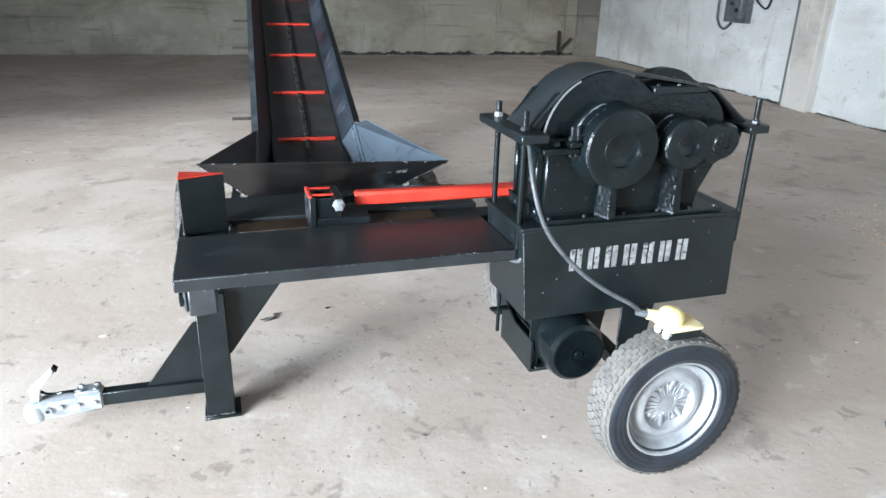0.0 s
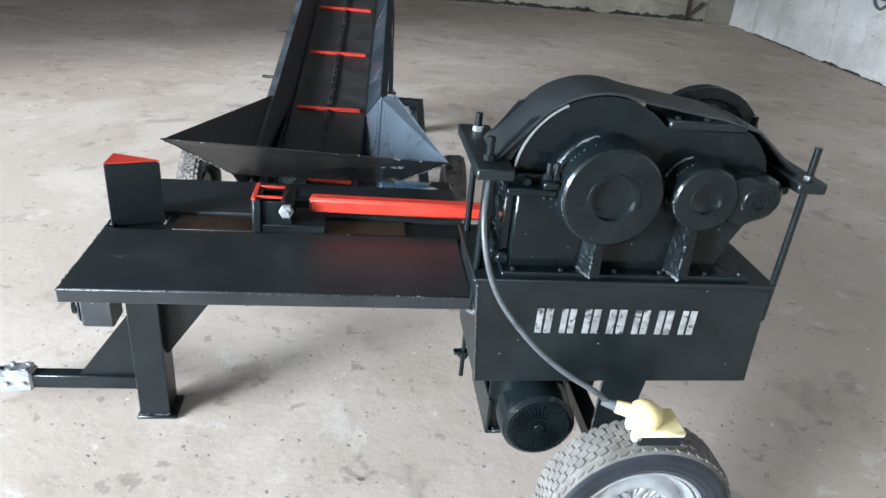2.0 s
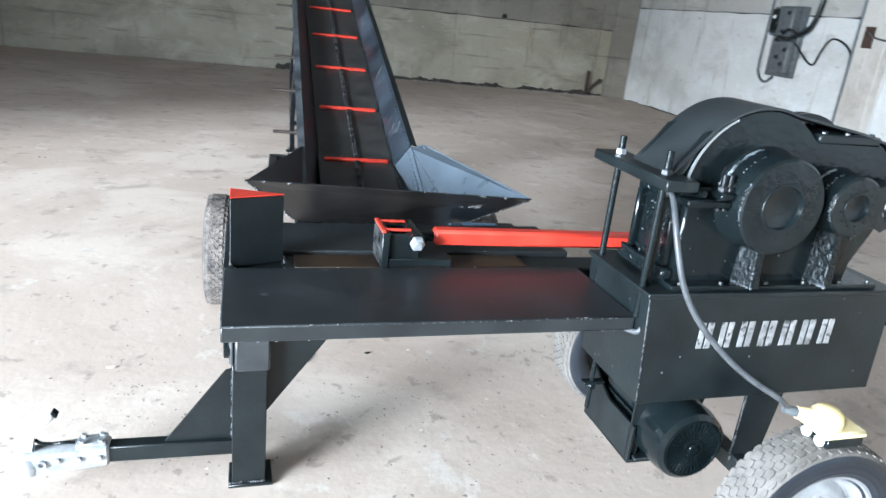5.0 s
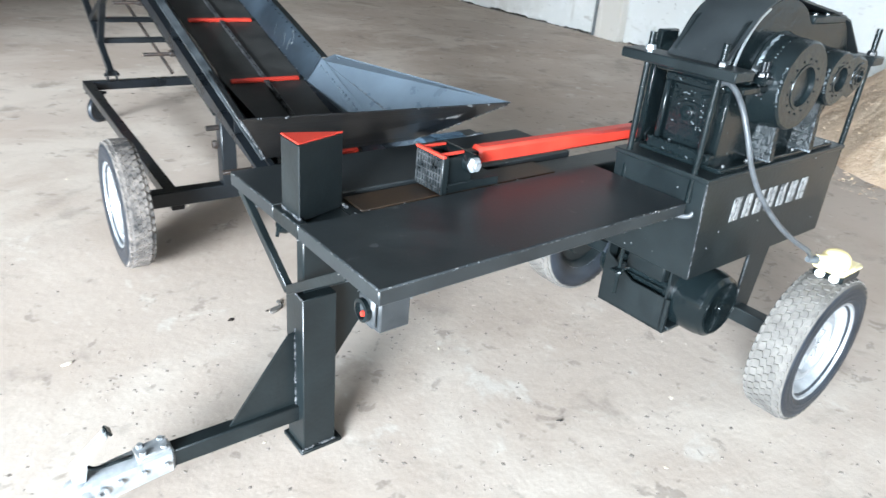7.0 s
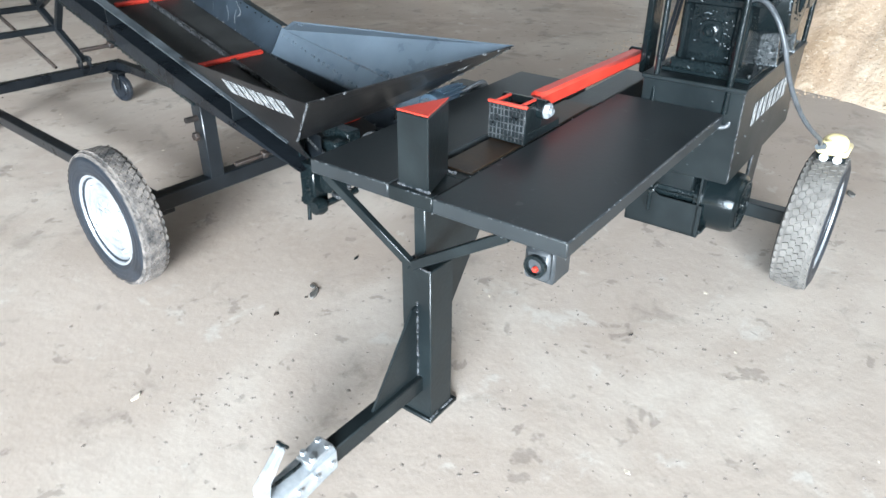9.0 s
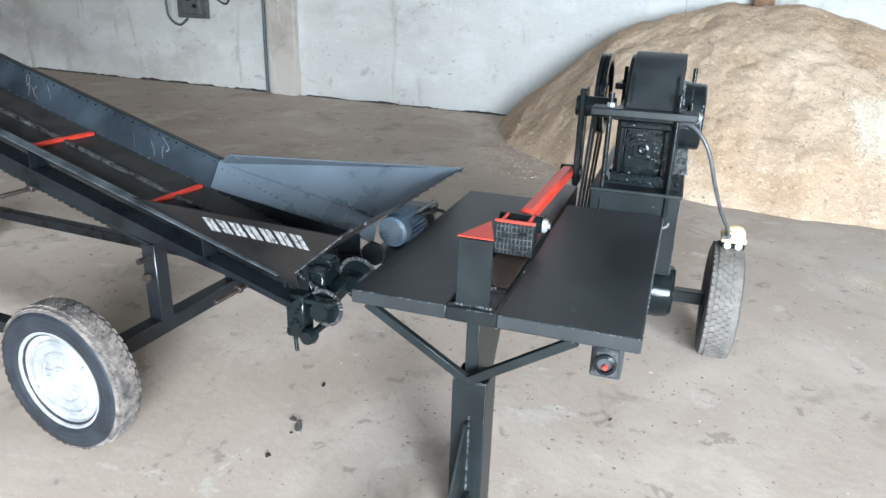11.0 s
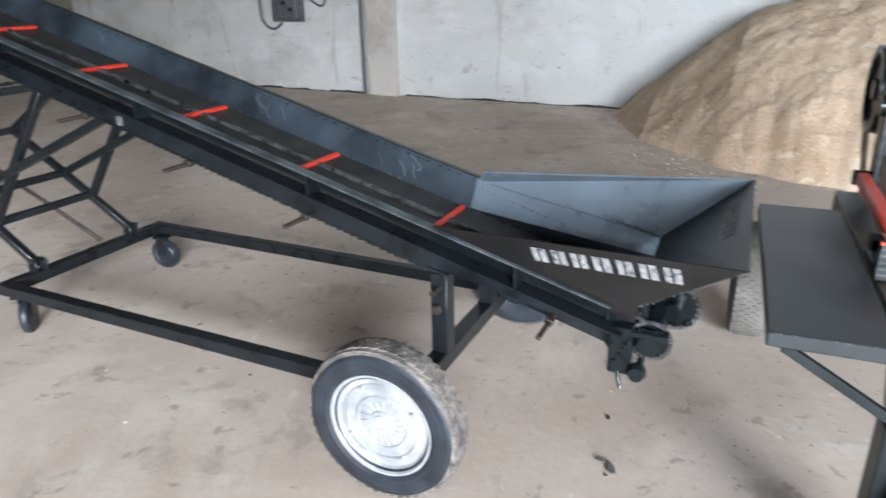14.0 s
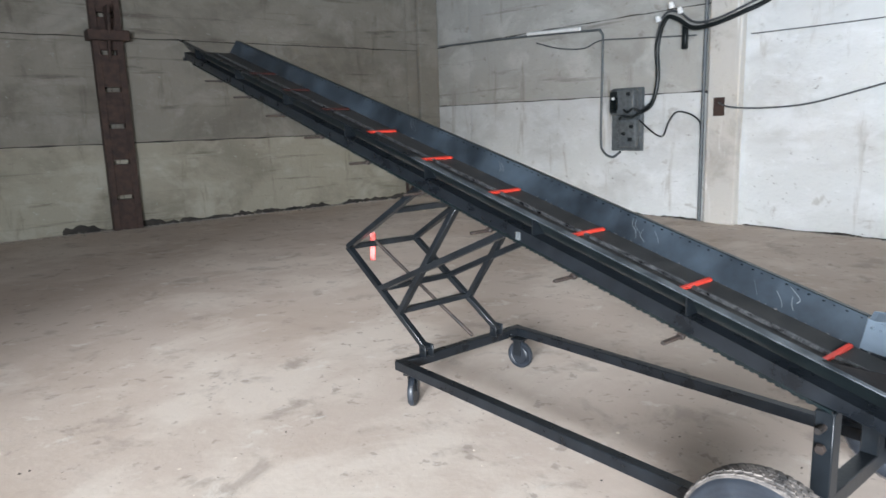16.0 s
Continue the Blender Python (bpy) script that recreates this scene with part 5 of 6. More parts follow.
for k in range(34):
    a = 2 * math.pi * k / 34
    p = S1 + Vector((-0.004, 0.070 * math.cos(a), 0.070 * math.sin(a)))
    q = S1 + Vector((-0.004, 0.070 * math.cos(a + 0.13), 0.070 * math.sin(a + 0.13)))
    beam(bm, p, q, 0.014, 0.012, 0.001, up=(1, 0, 0))
S3 = W(0.02, 3.40, 0.625)
for k in range(12):
    for a0, b0 in ((S1 + Vector((0, 0.02, 0.064)), S3 + Vector((0, 0.0, 0.04))), (S1 + Vector((0, 0.045, -0.045)), S3 + Vector((0, 0.01, -0.03)))):
        p, q = a0.lerp(b0, k / 12), a0.lerp(b0, (k + 0.7) / 12)
        beam(bm, p, q, 0.014, 0.012, 0.001, up=(1, 0, 0))
for k in range(40):
    a = 2 * math.pi * k / 40
    p = S2 + Vector((0.004, 0.084 * math.cos(a), 0.084 * math.sin(a)))
    q = S2 + Vector((0.004, 0.084 * math.cos(a + 0.11), 0.084 * math.sin(a + 0.11)))
    beam(bm, p, q, 0.015, 0.010, 0.001, up=(1, 0, 0))
tagged(part("roller_chain", bm, CHAIN, conv, "oily roller chain at the tail"), kind="stuff")
TB = W(0.0, 3.33, 0.46)
bm = bmesh.new()
box(bm, TB + Vector((-0.035, -0.045, -0.07)), TB + Vector((0.035, 0.035, 0.11)), 0.006)
box(bm, TB + Vector((-0.03, -0.16, 0.08)), TB + Vector((0.02, 0.03, 0.10)), 0.004)
rod(bm, TB + Vector((-0.03, 0.0, -0.06)), TB + Vector((-0.05, -0.02, -0.115)), 0.008, 10)
bead(bm, TB + Vector((-0.037, -0.04, 0.08)), TB + Vector((-0.037, 0.03, -0.05)), 0.009, 54, 0.3)
bead(bm, TB + Vector((-0.037, 0.03, 0.06)), TB + Vector((-0.037, -0.04, -0.03)), 0.008, 55, 0.4)
lathe(bm, [(0, 0), (0.030, 0), (0.034, 0.02), (0.026, 0.045), (0, 0.045)], TB + Vector((-0.02, -0.07, -0.045)), (-1, 0, 0), 18)
rod(bm, TB + Vector((-0.06, -0.07, -0.045)), TB + Vector((0.16, -0.07, -0.045)), 0.014, 12)
rod(bm, S1 + Vector((-0.05, 0, 0)), S2 + Vector((0.12, 0, 0)), 0.014, 12)
box(bm, S1 + Vector((0.025, 0.02, -0.02)), S1 + Vector((0.10, 0.17, 0.13)), 0.008)
box(bm, S1 + Vector((0.10, 0.03, 0.02)), S1 + Vector((0.17, 0.15, 0.15)), 0.008)
bead(bm, S1 + Vector((0.02, 0.03, 0.10)), S1 + Vector((0.02, 0.16, 0.06)), 0.009, 51, 0.3)
bead(bm, S1 + Vector((-0.02, 0.06, -0.06)), S1 + Vector((0.02, 0.10, 0.0)), 0.010, 52, 0.3)
bead(bm, S2 + Vector((-0.02, -0.06, -0.05)), S2 + Vector((-0.02, 0.05, -0.07)), 0.008, 53, 0.3)
rod(bm, S1 + Vector((-0.055, 0, 0)), S1 + Vector((0.0, 0, 0)), 0.036, 20)
rod(bm, S2 + Vector((-0.055, 0, 0)), S2 + Vector((0.0, 0, 0)), 0.032, 20)
beam(bm, S1 + Vector((0.03, 0.0, 0.02)), S2 + Vector((0.05, 0.02, 0.03)), 0.06, 0.05, 0.006)
beam(bm, S1 + Vector((0.05, 0.03, 0.0)), S1 + Vector((0.08, 0.13, 0.16)), 0.09, 0.012, 0.003)
beam(bm, TB + Vector((0.0, 0.05, 0.12)), TB + Vector((0.0, 0.05, 0.20)), 0.03, 0.012, 0.002)
part("take_up", bm, BLACK, conv, "black bearing take-up at the tail")
MB = W(0.66, 3.22, 0.66)
bm = bmesh.new()
lathe(bm, [(0, 0), (0.055, 0), (0.068, 0.01), (0.07, 0.06), (0.064, 0.06), (0.064, 0.22), (0.05, 0.235), (0, 0.235)], MB + Vector((-0.12, 0, 0)), (1, 0, 0), 32)
cmotor = part("belt_motor", bm, BLUE, conv, "blue-grey electric motor under the hopper")
bm = bmesh.new()
for k in range(22):
    a = radians(k * 360 / 22)
    beam(bm, MB + Vector((-0.055, 0.068 * math.cos(a), 0.068 * math.sin(a))), MB + Vector((0.095, 0.068 * math.cos(a), 0.068 * math.sin(a))), 0.004, 0.012, 0, up=(0, math.cos(a), math.sin(a)))
part("cooling_fin", bm, BLUE, cmotor)
bm = bmesh.new()
for k in range(-4, 5):
    L = math.sqrt(max(0, 0.055 ** 2 - (k * 0.012) ** 2))
    beam(bm, MB + Vector((-0.122, -L, k * 0.012)), MB + Vector((-0.122, L, k * 0.012)), 0.004, 0.003, 0)
    beam(bm, MB + Vector((-0.122, k * 0.012, -L)), MB + Vector((-0.122, k * 0.012, L)), 0.004, 0.003, 0)
part("fan_grille", bm, GREY, cmotor)
bm = bmesh.new()
tube(bm, [MB + Vector((0.05, -0.04, 0.05)), MB + Vector((0.12, -0.10, 0.09)), MB + Vector((0.17, -0.08, 0.02)), MB + Vector((0.16, 0.0, -0.05)), MB + Vector((0.13, 0.12, -0.05))], 0.009)
part("motor_cable", bm, CABLE, cmotor)
bm = bmesh.new()
tube(bm, [MB + Vector((0.03, -0.05, 0.04)), MB + Vector((0.10, -0.13, 0.06)), MB + Vector((0.18, -0.14, 0.0)), MB + Vector((0.19, -0.04, -0.06)), MB + Vector((0.14, 0.08, -0.06))], 0.009)
part("motor_cable", bm, BLACK_FLAT, cmotor)
bm = bmesh.new()
box(bm, MB + Vector((0.10, -0.075, -0.10)), MB + Vector((0.20, 0.075, 0.06)), 0.012)
box(bm, MB + Vector((-0.28, -0.06, -0.085)), MB + Vector((0.16, 0.07, -0.073)), 0.003)
part("reducer", bm, FRAME_BLACK, conv)
bm = bmesh.new()
beam(bm, MB + Vector((-0.25, 0.02, -0.08)), C(0.21, TAIL + 0.25, -0.08), 0.05, 0.03)
lathe(bm, [(0, 0), (0.05, 0), (0.05, 0.02), (0, 0.02)], MB + Vector((-0.30, 0.0, -0.04)), (1, 0, 0), 24)
part("motor_bracket", bm, FRAME_BLACK, conv)

# undercarriage
AX = -0.065


def conv_wheel(x, out):
    """A wheel with its axle across the conveyor."""
    w = road_wheel(conv, (0, 0, 0), -1, 0.292, 0.122, DUSTY_BROWN, "road wheel with muddy tread and silver rim")
    w.location = (x, AX, 0.292)
    w.rotation_euler = (0, 0, radians(90 if out > 0 else -90))
    return w


conv_wheel(-0.700, -1)
conv_wheel(0.71, 1)
bm = bmesh.new()
beam(bm, (-0.60, AX, 0.292), (0.66, AX, 0.292), 0.07, 0.07, 0.004)
part("axle", bm, FRAME_BLACK, conv)
for s in (-0.235, 0.25):
    bm = bmesh.new()
    box(bm, (s - 0.035, AX - 0.035, 0.32), (s + 0.035, AX + 0.035, 0.66), 0.004)
    ps = part("post", bm, FRAME_BLACK, conv)
    bm = bmesh.new()
    rod(bm, (s - 0.09, AX, 0.60), (s + 0.06, AX, 0.60), 0.013, 12)
    bolt(bm, (s - 0.045, AX, 0.52), (-1, 0, 0), 0.02, 0.02)
    part("pivot_bolt", bm, DARK_STEEL, ps)
YR = 2.36
for s0, s1 in ((-0.478, -0.436), (0.565, 0.592)):
    bm = bmesh.new()
    beam(bm, (s0, AX, 0.25), (s1, YR, 0.25), 0.06, 0.06, 0.004)
    part("frame_beam", bm, FRAME_WORN, conv)
bm = bmesh.new()
beam(bm, (-0.466, YR - 0.03, 0.25), (0.622, YR - 0.03, 0.25), 0.06, 0.062, 0.004)
part("frame_beam", bm, FRAME_WORN, conv)


def castor(s, w, turn):
    bm = bmesh.new()
    box(bm, (-0.05, -0.05, 0.206), (0.05, 0.05, 0.219), 0.002)
    box(bm, (-0.032, -0.02, 0.09), (-0.026, 0.04, 0.21), 0.001)
    box(bm, (0.026, -0.02, 0.09), (0.032, 0.04, 0.21), 0.001)
    fork = part("castor", bm, FRAME_BLACK, conv, "swivel castor with grey tyre")
    fork.location, fork.rotation_euler = (s, w, 0), (0, 0, radians(turn))
    bm = bmesh.new()
    lathe(bm, [(0, -0.02), (0.055, -0.02), (0.062, -0.014), (0.072, -0.02), (0.090, -0.018), (0.096, -0.010), (0.096, 0.010), (0.090, 0.018), (0.072, 0.02), (0.062, 0.014), (0.055, 0.02), (0, 0.02)], (0, 0, 0.096), (1, 0, 0), 32)
    part("castor_wheel", bm, RUBBER, fork, "black and grey castor wheel")


castor(-0.40, YR - 0.10, -52)
castor(0.55, YR - 0.10, 12)

# folding lift: two ladders and the slanting struts
P_L, P_R = Vector((-0.28, 2.27, 0.335)), Vector((0.33, 2.27, 0.335))
K_L, K_R = Vector((-0.284, 3.12, 0.885)), Vector((0.31, 3.12, 0.875))


def lift_bar(a, b, w=0.042):
    bm = bmesh.new()
    beam(bm, a, b, w, w * 0.9, 0.003)
    return part("lift_bar", bm, FRAME_BLACK, conv)


lift_bar(P_L, K_L)
lift_bar(P_R, K_R)
lift_bar(K_L, K_R)
lift_bar(P_L.lerp(K_L, 0.56), P_R.lerp(K_R, 0.56))
lift_bar(P_L.lerp(K_L, 0.34), P_R.lerp(K_R, 0.34))
for sg, P, K in ((-1, P_L, K_L), (1, P_R, K_R)):
    lift_bar(K, C(sg * 0.275, 2.24, -0.045))
    lift_bar(P.lerp(K, 0.32), C(sg * 0.275, 1.93, -0.045))
    lift_bar(P.lerp(K, 0.56), C(sg * 0.275, 1.52, -0.045))
lift_bar(K_L.lerp(C(-0.275, 2.24, -0.045), 0.62), K_R.lerp(C(0.275, 2.24, -0.045), 0.62))
bm = bmesh.new()
rod(bm, (-0.06, 3.12, 0.90), (0.16, 2.33, 0.31), 0.012, 12)
part("lift_screw", bm, DARK_STEEL, conv, "threaded lifting screw")
bm = bmesh.new()
beam(bm, (-0.06, 3.14, 0.955), (-0.10, 3.10, 0.76), 0.04, 0.02, 0.003)
part("crank_handle", bm, RED, conv, "red-painted crank handle")
for p in (P_L, P_R):
    bm = bmesh.new()
    box(bm, p + Vector((-0.035, -0.03, -0.05)), p + Vector((-0.025, 0.03, 0.03)), 0.002)
    box(bm, p + Vector((0.025, -0.03, -0.05)), p + Vector((0.035, 0.03, 0.03)), 0.002)
    rod(bm, p + Vector((-0.05, 0, 0)), p + Vector((0.05, 0, 0)), 0.012, 12)
    part("pivot_lug", bm, FRAME_BLACK, conv)
bm = bmesh.new()
box(bm, C(-0.309, 1.42, -0.052), C(-0.303, 1.45, -0.020), 0.001)
part("maker_plate", bm, GREY, conv, "small pale riveted plate")

# ---- connector lying on the tyre, with its lead ----
SM = split.matrix_basis
lead = thing("yellow_connector", SM @ pose(1.63, -0.32, 0.572), "pale yellow industrial connector on a grey lead, on the tyre", "connector")
bm = bmesh.new()
box(bm, (-0.045, -0.052, 0.0), (0.078, 0.050, 0.03), 0.004)
base = part("base", bm, BLACK, lead, "black connector base")
bm = bmesh.new()
prism(bm, [(-0.06, -0.055, 0.028), (0.085, -0.055, 0.028), (0.085, 0.055, 0.028), (-0.06, 0.055, 0.028)], (0, 0, 0.022), 0.008)
lathe(bm, [(0, 0), (0.046, 0), (0.047, 0.022), (0.043, 0.038), (0.033, 0.050), (0.018, 0.057), (0, 0.059)], (-0.02, 0, 0.046), (0, 0, 1), 28)
rod(bm, (-0.02, 0.0, 0.066), (-0.095, 0.03, 0.072), 0.024, 18, 0.018)
part("shell", bm, YELLOW, lead, "pale yellow plastic shell")
bm = bmesh.new()
for y in (-0.024, 0.024):
    lathe(bm, [(0, 0.006), (0.014, 0.006), (0.016, 0.0), (0.016, -0.004)], (-0.046, y, 0.013), (-1, 0, 0), 18)
part("socket", bm, WHITE, lead, "round white socket")
bm = bmesh.new()
rod(bm, (-0.09, 0.028, 0.072), (-0.13, 0.045, 0.077), 0.015, 14, 0.011)
part("gland", bm, GREY, lead)
bm = bmesh.new()
tube(bm, [(-0.12, 0.04, 0.082), (-0.162, 0.040, 0.116), (-0.241, 0.056, 0.160), (-0.312, 0.078, 0.210), (-0.375, 0.103, 0.269), (-0.432, 0.128, 0.340), (-0.466, 0.152, 0.411), (-0.486, 0.178, 0.497), (-0.488, 0.212, 0.565), (-0.476, 0.258, 0.612), (-0.462, 0.300, 0.622), (-0.452, 0.328, 0.604)], 0.0082, 12)
cable = part("cable", bm, CABLE, lead, "grey rubber-sheathed lead")
bm = bmesh.new()
tube(bm, [(-0.452, 0.328, 0.606), (-0.451, 0.330, 0.52), (-0.451, 0.330, 0.40), (-0.452, 0.328, 0.30), (-0.453, 0.318, 0.270)], 0.0098, 10)
part("tape", bm, BLACK, cable, "black tape binding the lead to the rod")
bm = bmesh.new()
tube(bm, [(-0.452, 0.322, 0.285), (-0.453, 0.310, 0.255), (-0.455, 0.298, 0.222), (-0.466, 0.305, 0.195), (-0.48, 0.345, 0.186)], 0.0082, 10)
part("cable_end", bm, CABLE, cable)

# ---- sawdust heap ----
PROFILE = [(-1.75, 0.0), (-1.0, 0.46), (-0.4, 0.86), (0.2, 1.20), (0.9, 1.50), (1.5, 1.60), (2.3, 1.60), (2.9, 1.48), (3.5, 1.26), (4.3, 0.62), (5.05, 0.0)]
FOOT = [(-1.75, 7.2), (-0.9, 5.2), (0.0, 4.35), (0.8, 4.15), (1.5, 4.10), (2.7, 4.38), (3.5, 4.72), (4.4, 5.65), (4.85, 6.6), (5.05, 7.3)]


def curve_at(pts, v):
    return float(np.interp(v, [p[0] for p in pts], [p[1] for p in pts]))


def heap_foot(y):
    return curve_at(FOOT, y) + 0.10 * noise.noise((0.0, y * 1.7, 3.0)) + 0.03 * noise.noise((0.0, y * 7, 1.0))


def heap_height(x, y, f):
    p = Vector((x, y, 0))
    top = curve_at(PROFILE, y)
    h = top * (1 - (1 - min(1.0, f / 0.78)) ** 1.35)
    rake = 0.006 * noise.noise(Vector((x * 0.8 + y * 1.5, y * 9.0, 5))) * min(1.0, max(0.0, (y - 2.2) / 0.8))
    lumps = rake + 0.06 * noise.noise(p * 1.6) + 0.010 * noise.noise(Vector((x * 0.9, y * 5.5, 7))) + 0.030 * noise.noise(p * 4.0) + 0.014 * noise.noise(p * 11) + 0.007 * noise.noise(p * 34)
    return h + lumps * min(1, 5 * f) * min(1, 4 * top)


bm = bmesh.new()
NX, NY = 190, 340
grid = []
for j in range(NY + 1):
    y = -1.8 + 6.9 * j / NY
    row = []
    for i in range(NX + 1):
        f = i / NX
        x0 = heap_foot(y)
        x = x0 + (X_RIGHT - 0.004 - x0) * f
        h = heap_height(x, y, f)
        row.append(bm.verts.new((x, y, max(0.0, h) + (0.001 if 0 < i else 0))))
    grid.append(row)
for a, b in zip(grid, grid[1:]):
    for i in range(NX):
        bm.faces.new((a[i], a[i + 1], b[i + 1], b[i]))
heap = tagged(part("sawdust_heap", bm, DUST, smooth=180), "large tan heap of sawdust piled against the wall", "sawdust heap", kind="stuff")


def heap_z(x, y):
    x0 = heap_foot(y)
    f = (x - x0) / (X_RIGHT - x0)
    return max(0.0, heap_height(x, y, f)) if f > 0 else 0.0


def crumbs(name, n, place, size, material, label, category, seed, flat=1.0):
    """Many small crooked chips as one object."""
    rnd = random.Random(seed)
    verts, faces = [], []
    for _ in range(n):
        x, y, z = place(rnd)
        s = size * rnd.uniform(0.4, 1.3)
        a = rnd.uniform(0, 6.28)
        ca, sa = math.cos(a) * s, math.sin(a) * s
        e, h = rnd.uniform(0.3, 1.0), flat * s * rnd.uniform(0.25, 0.8)
        k = len(verts)
        for p, q in ((1, 0), (0, e), (-1, 0), (0, -e)):
            p, q = p * rnd.uniform(0.7, 1.2), q * rnd.uniform(0.7, 1.2)
            verts.append((x + p * ca - q * sa, y + p * sa + q * ca, z))
        verts.append((x + rnd.uniform(-0.3, 0.3) * s, y + rnd.uniform(-0.3, 0.3) * s, z + h))
        faces += [(k, k + 1, k + 4), (k + 1, k + 2, k + 4), (k + 2, k + 3, k + 4), (k + 3, k, k + 4), (k + 3, k + 2, k + 1, k)]
    me = bpy.data.meshes.new(name)
    me.from_pydata(verts, [], faces)
    me.materials.append(material)
    return tagged(new(name, me), label, category, kind="stuff")


def patch(cx, cy, sx, sy):
    def place(rnd):
        a, r = rnd.uniform(0, 6.283), math.sqrt(rnd.random()) * (1 + 0.22 * rnd.gauss(0, 1))
        w = 1 + 0.22 * math.sin(2 * a + 1) + 0.10 * math.sin(3 * a) + 0.07 * math.sin(7 * a + 2)
        x, y = cx + sx * r * w * math.cos(a), cy + sy * r * w * math.sin(a)
        return x, y, heap_z(x, y) + rnd.uniform(0.0, 0.012)
    return place


crumbs("wood_shavings", 30000, patch(5.08, 0.74, 0.24, 0.28), 0.011, PALE, "pale fresh wood shavings on the heap", "shavings", 5)
crumbs("wood_shavings", 5200, patch(4.05, 0.35, 0.24, 0.38), 0.011, PALE, "pale wood shavings spilt on the floor", "shavings", 6)
crumbs("wood_chips", 700, lambda r: (lambda x, y: (x, y, heap_z(x, y)))(r.uniform(4.2, 7.2), r.uniform(-1.4, 4.8)), 0.009, PALE, "small pale chips scattered over the heap", "wood chips", 17)
crumbs("wood_chips", 4200, lambda r: (lambda x, y: (x, y, heap_z(x, y) + 0.004))(r.uniform(4.2, 7.2), r.uniform(-1.2, 4.6)), 0.014, DUST, "wood chips scattered over the heap", "wood chips", 7)
crumbs("bark_bits", 1500, lambda r: (lambda x, y: (x, y, heap_z(x, y) + 0.003))(r.uniform(4.2, 7.2), r.uniform(-1.2, 4.6)), 0.011, WOOD, "brown bark bits scattered over the heap", "bark bits", 27)
crumbs("floor_grit", 800, lambda r: (r.uniform(-3, 4), r.uniform(0.6, 7.5), 0.0), 0.0050, GRIT, "small chips and grit on the floor", "grit", 8, 0.4)
crumbs("wood_shavings", 2600, patch(2.83, 0.93, 0.11, 0.26), 0.0045, PALE, "thin pale smear of sawdust on the floor", "shavings", 16, 0.3)
crumbs("floor_grit", 120, lambda r: (r.gauss(0.7, 0.7), r.gauss(2.0, 0.7), 0.0), 0.005, GRIT, "small chips and grit on the floor", "grit", 9, 0.4)
crumbs("dark_splinter", 36, lambda r: (r.uniform(-3, 4.5), r.uniform(0.4, 8.0), 0.001), 0.013, DARK_STEEL, "dark splinters and leaf bits on the floor", "splinters", 14)
crumbs("floor_clod", 500, lambda r: (r.uniform(-1.6, 3.0), r.uniform(0.4, 3.4), 0.0), 0.009, CLOD, "flat clods of dried mud on the floor", "mud", 18, 0.25)
crumbs("wall_rubble", 900, lambda r: (r.uniform(-4, 7.4), Y_BACK - abs(r.gauss(0, 0.10)), 0.0), 0.035, GRIT, "crumbled plaster along the foot of the wall", "rubble", 10)
crumbs("wall_rubble", 400, lambda r: (X_RIGHT - abs(r.gauss(0, 0.05)), r.uniform(5, 16), 0.0), 0.025, GRIT, "crumbled plaster along the foot of the wall", "rubble", 11)


def clusters(seed, n, x0, x1, y0, y1, spread):
    """Places gathered round scattered centres."""
    rnd = random.Random(seed)
    mids = [(rnd.uniform(x0, x1), rnd.uniform(y0, y1), rnd.uniform(0.4, 1.6) * spread) for _ in range(n)]

    def place(r):
        x, y, q = r.choice(mids)
        return r.gauss(x, q), r.gauss(y, q * 0.7), 0.0
    return place


crumbs("floor_crumb", 900, clusters(31, 90, -1.6, 3.2, 0.3, 3.6, 0.16), 0.0075, CLOD, "loose crumbs of mud and cement on the floor", "crumbs", 32, 0.3)
crumbs("floor_crumb", 500, clusters(33, 60, -3.0, 4.0, 2.5, 8.0, 0.20), 0.0080, CLOD, "loose crumbs of mud and cement on the floor", "crumbs", 34, 0.3)
crumbs("floor_chip", 45, lambda r: (r.uniform(-2.6, 3.4), r.uniform(0.3, 6.5), 0.0), 0.011, PALE, "small pale wood chips on the floor", "wood chips", 35, 0.3)


def litter(x, y, a, s, material, label, cat, n):
    bm = bmesh.new()
    r = random.Random(n)
    pts = [(math.cos(t) * s * r.uniform(0.5, 1.1), 0.45 * math.sin(t) * s * r.uniform(0.5, 1.1), 0) for t in [2 * math.pi * k / 7 for k in range(7)]]
    prism(bm, pts, (0, 0, s * 0.25), s * 0.06)
    ob = tagged(part(cat.replace(" ", "_"), bm, material), label, cat)
    ob.matrix_basis = pose(x, y, 0.001, 0, 0, a)


litter(0.254, 3.40, 20, 0.022, BLACK_FLAT, "dark charred wood splinter on the floor", "wood splinter", 1)
litter(-0.062, 3.311, 30, 0.045, DUSTY, "crumpled pale scrap on the floor", "floor scrap", 2)
litter(-0.03, 3.36, 80, 0.03, DUSTY, "crumpled pale scrap on the floor", "floor scrap", 3)
litter(-0.856, 3.272, 15, 0.025, PALE, "pale wood chip on the floor", "wood chip", 4)
litter(-0.10, 4.55, 5, 0.012, PALE, "pale wood chip on the floor", "wood chip", 5)
litter(2.5, 1.9, 30, 0.05, DUSTY, "flat grey scrap on the floor", "floor scrap", 6)

# ---- fittings on the walls ----
XW = X_RIGHT
cab = thing("electric_switchboard", pose(XW - 0.002, 10.62, 1.12), "old grey metal electric switchboard with breakers on the wall", "switchboard")
bm = bmesh.new()
box(bm, (-0.10, -0.26, 0.0), (0, 0.36, 1.08), 0.01)
part("back_plate", bm, GREY, cab)
bm = bmesh.new()
box(bm, (-0.24, -0.20, 0.62), (-0.09, 0.30, 1.05), 0.02)
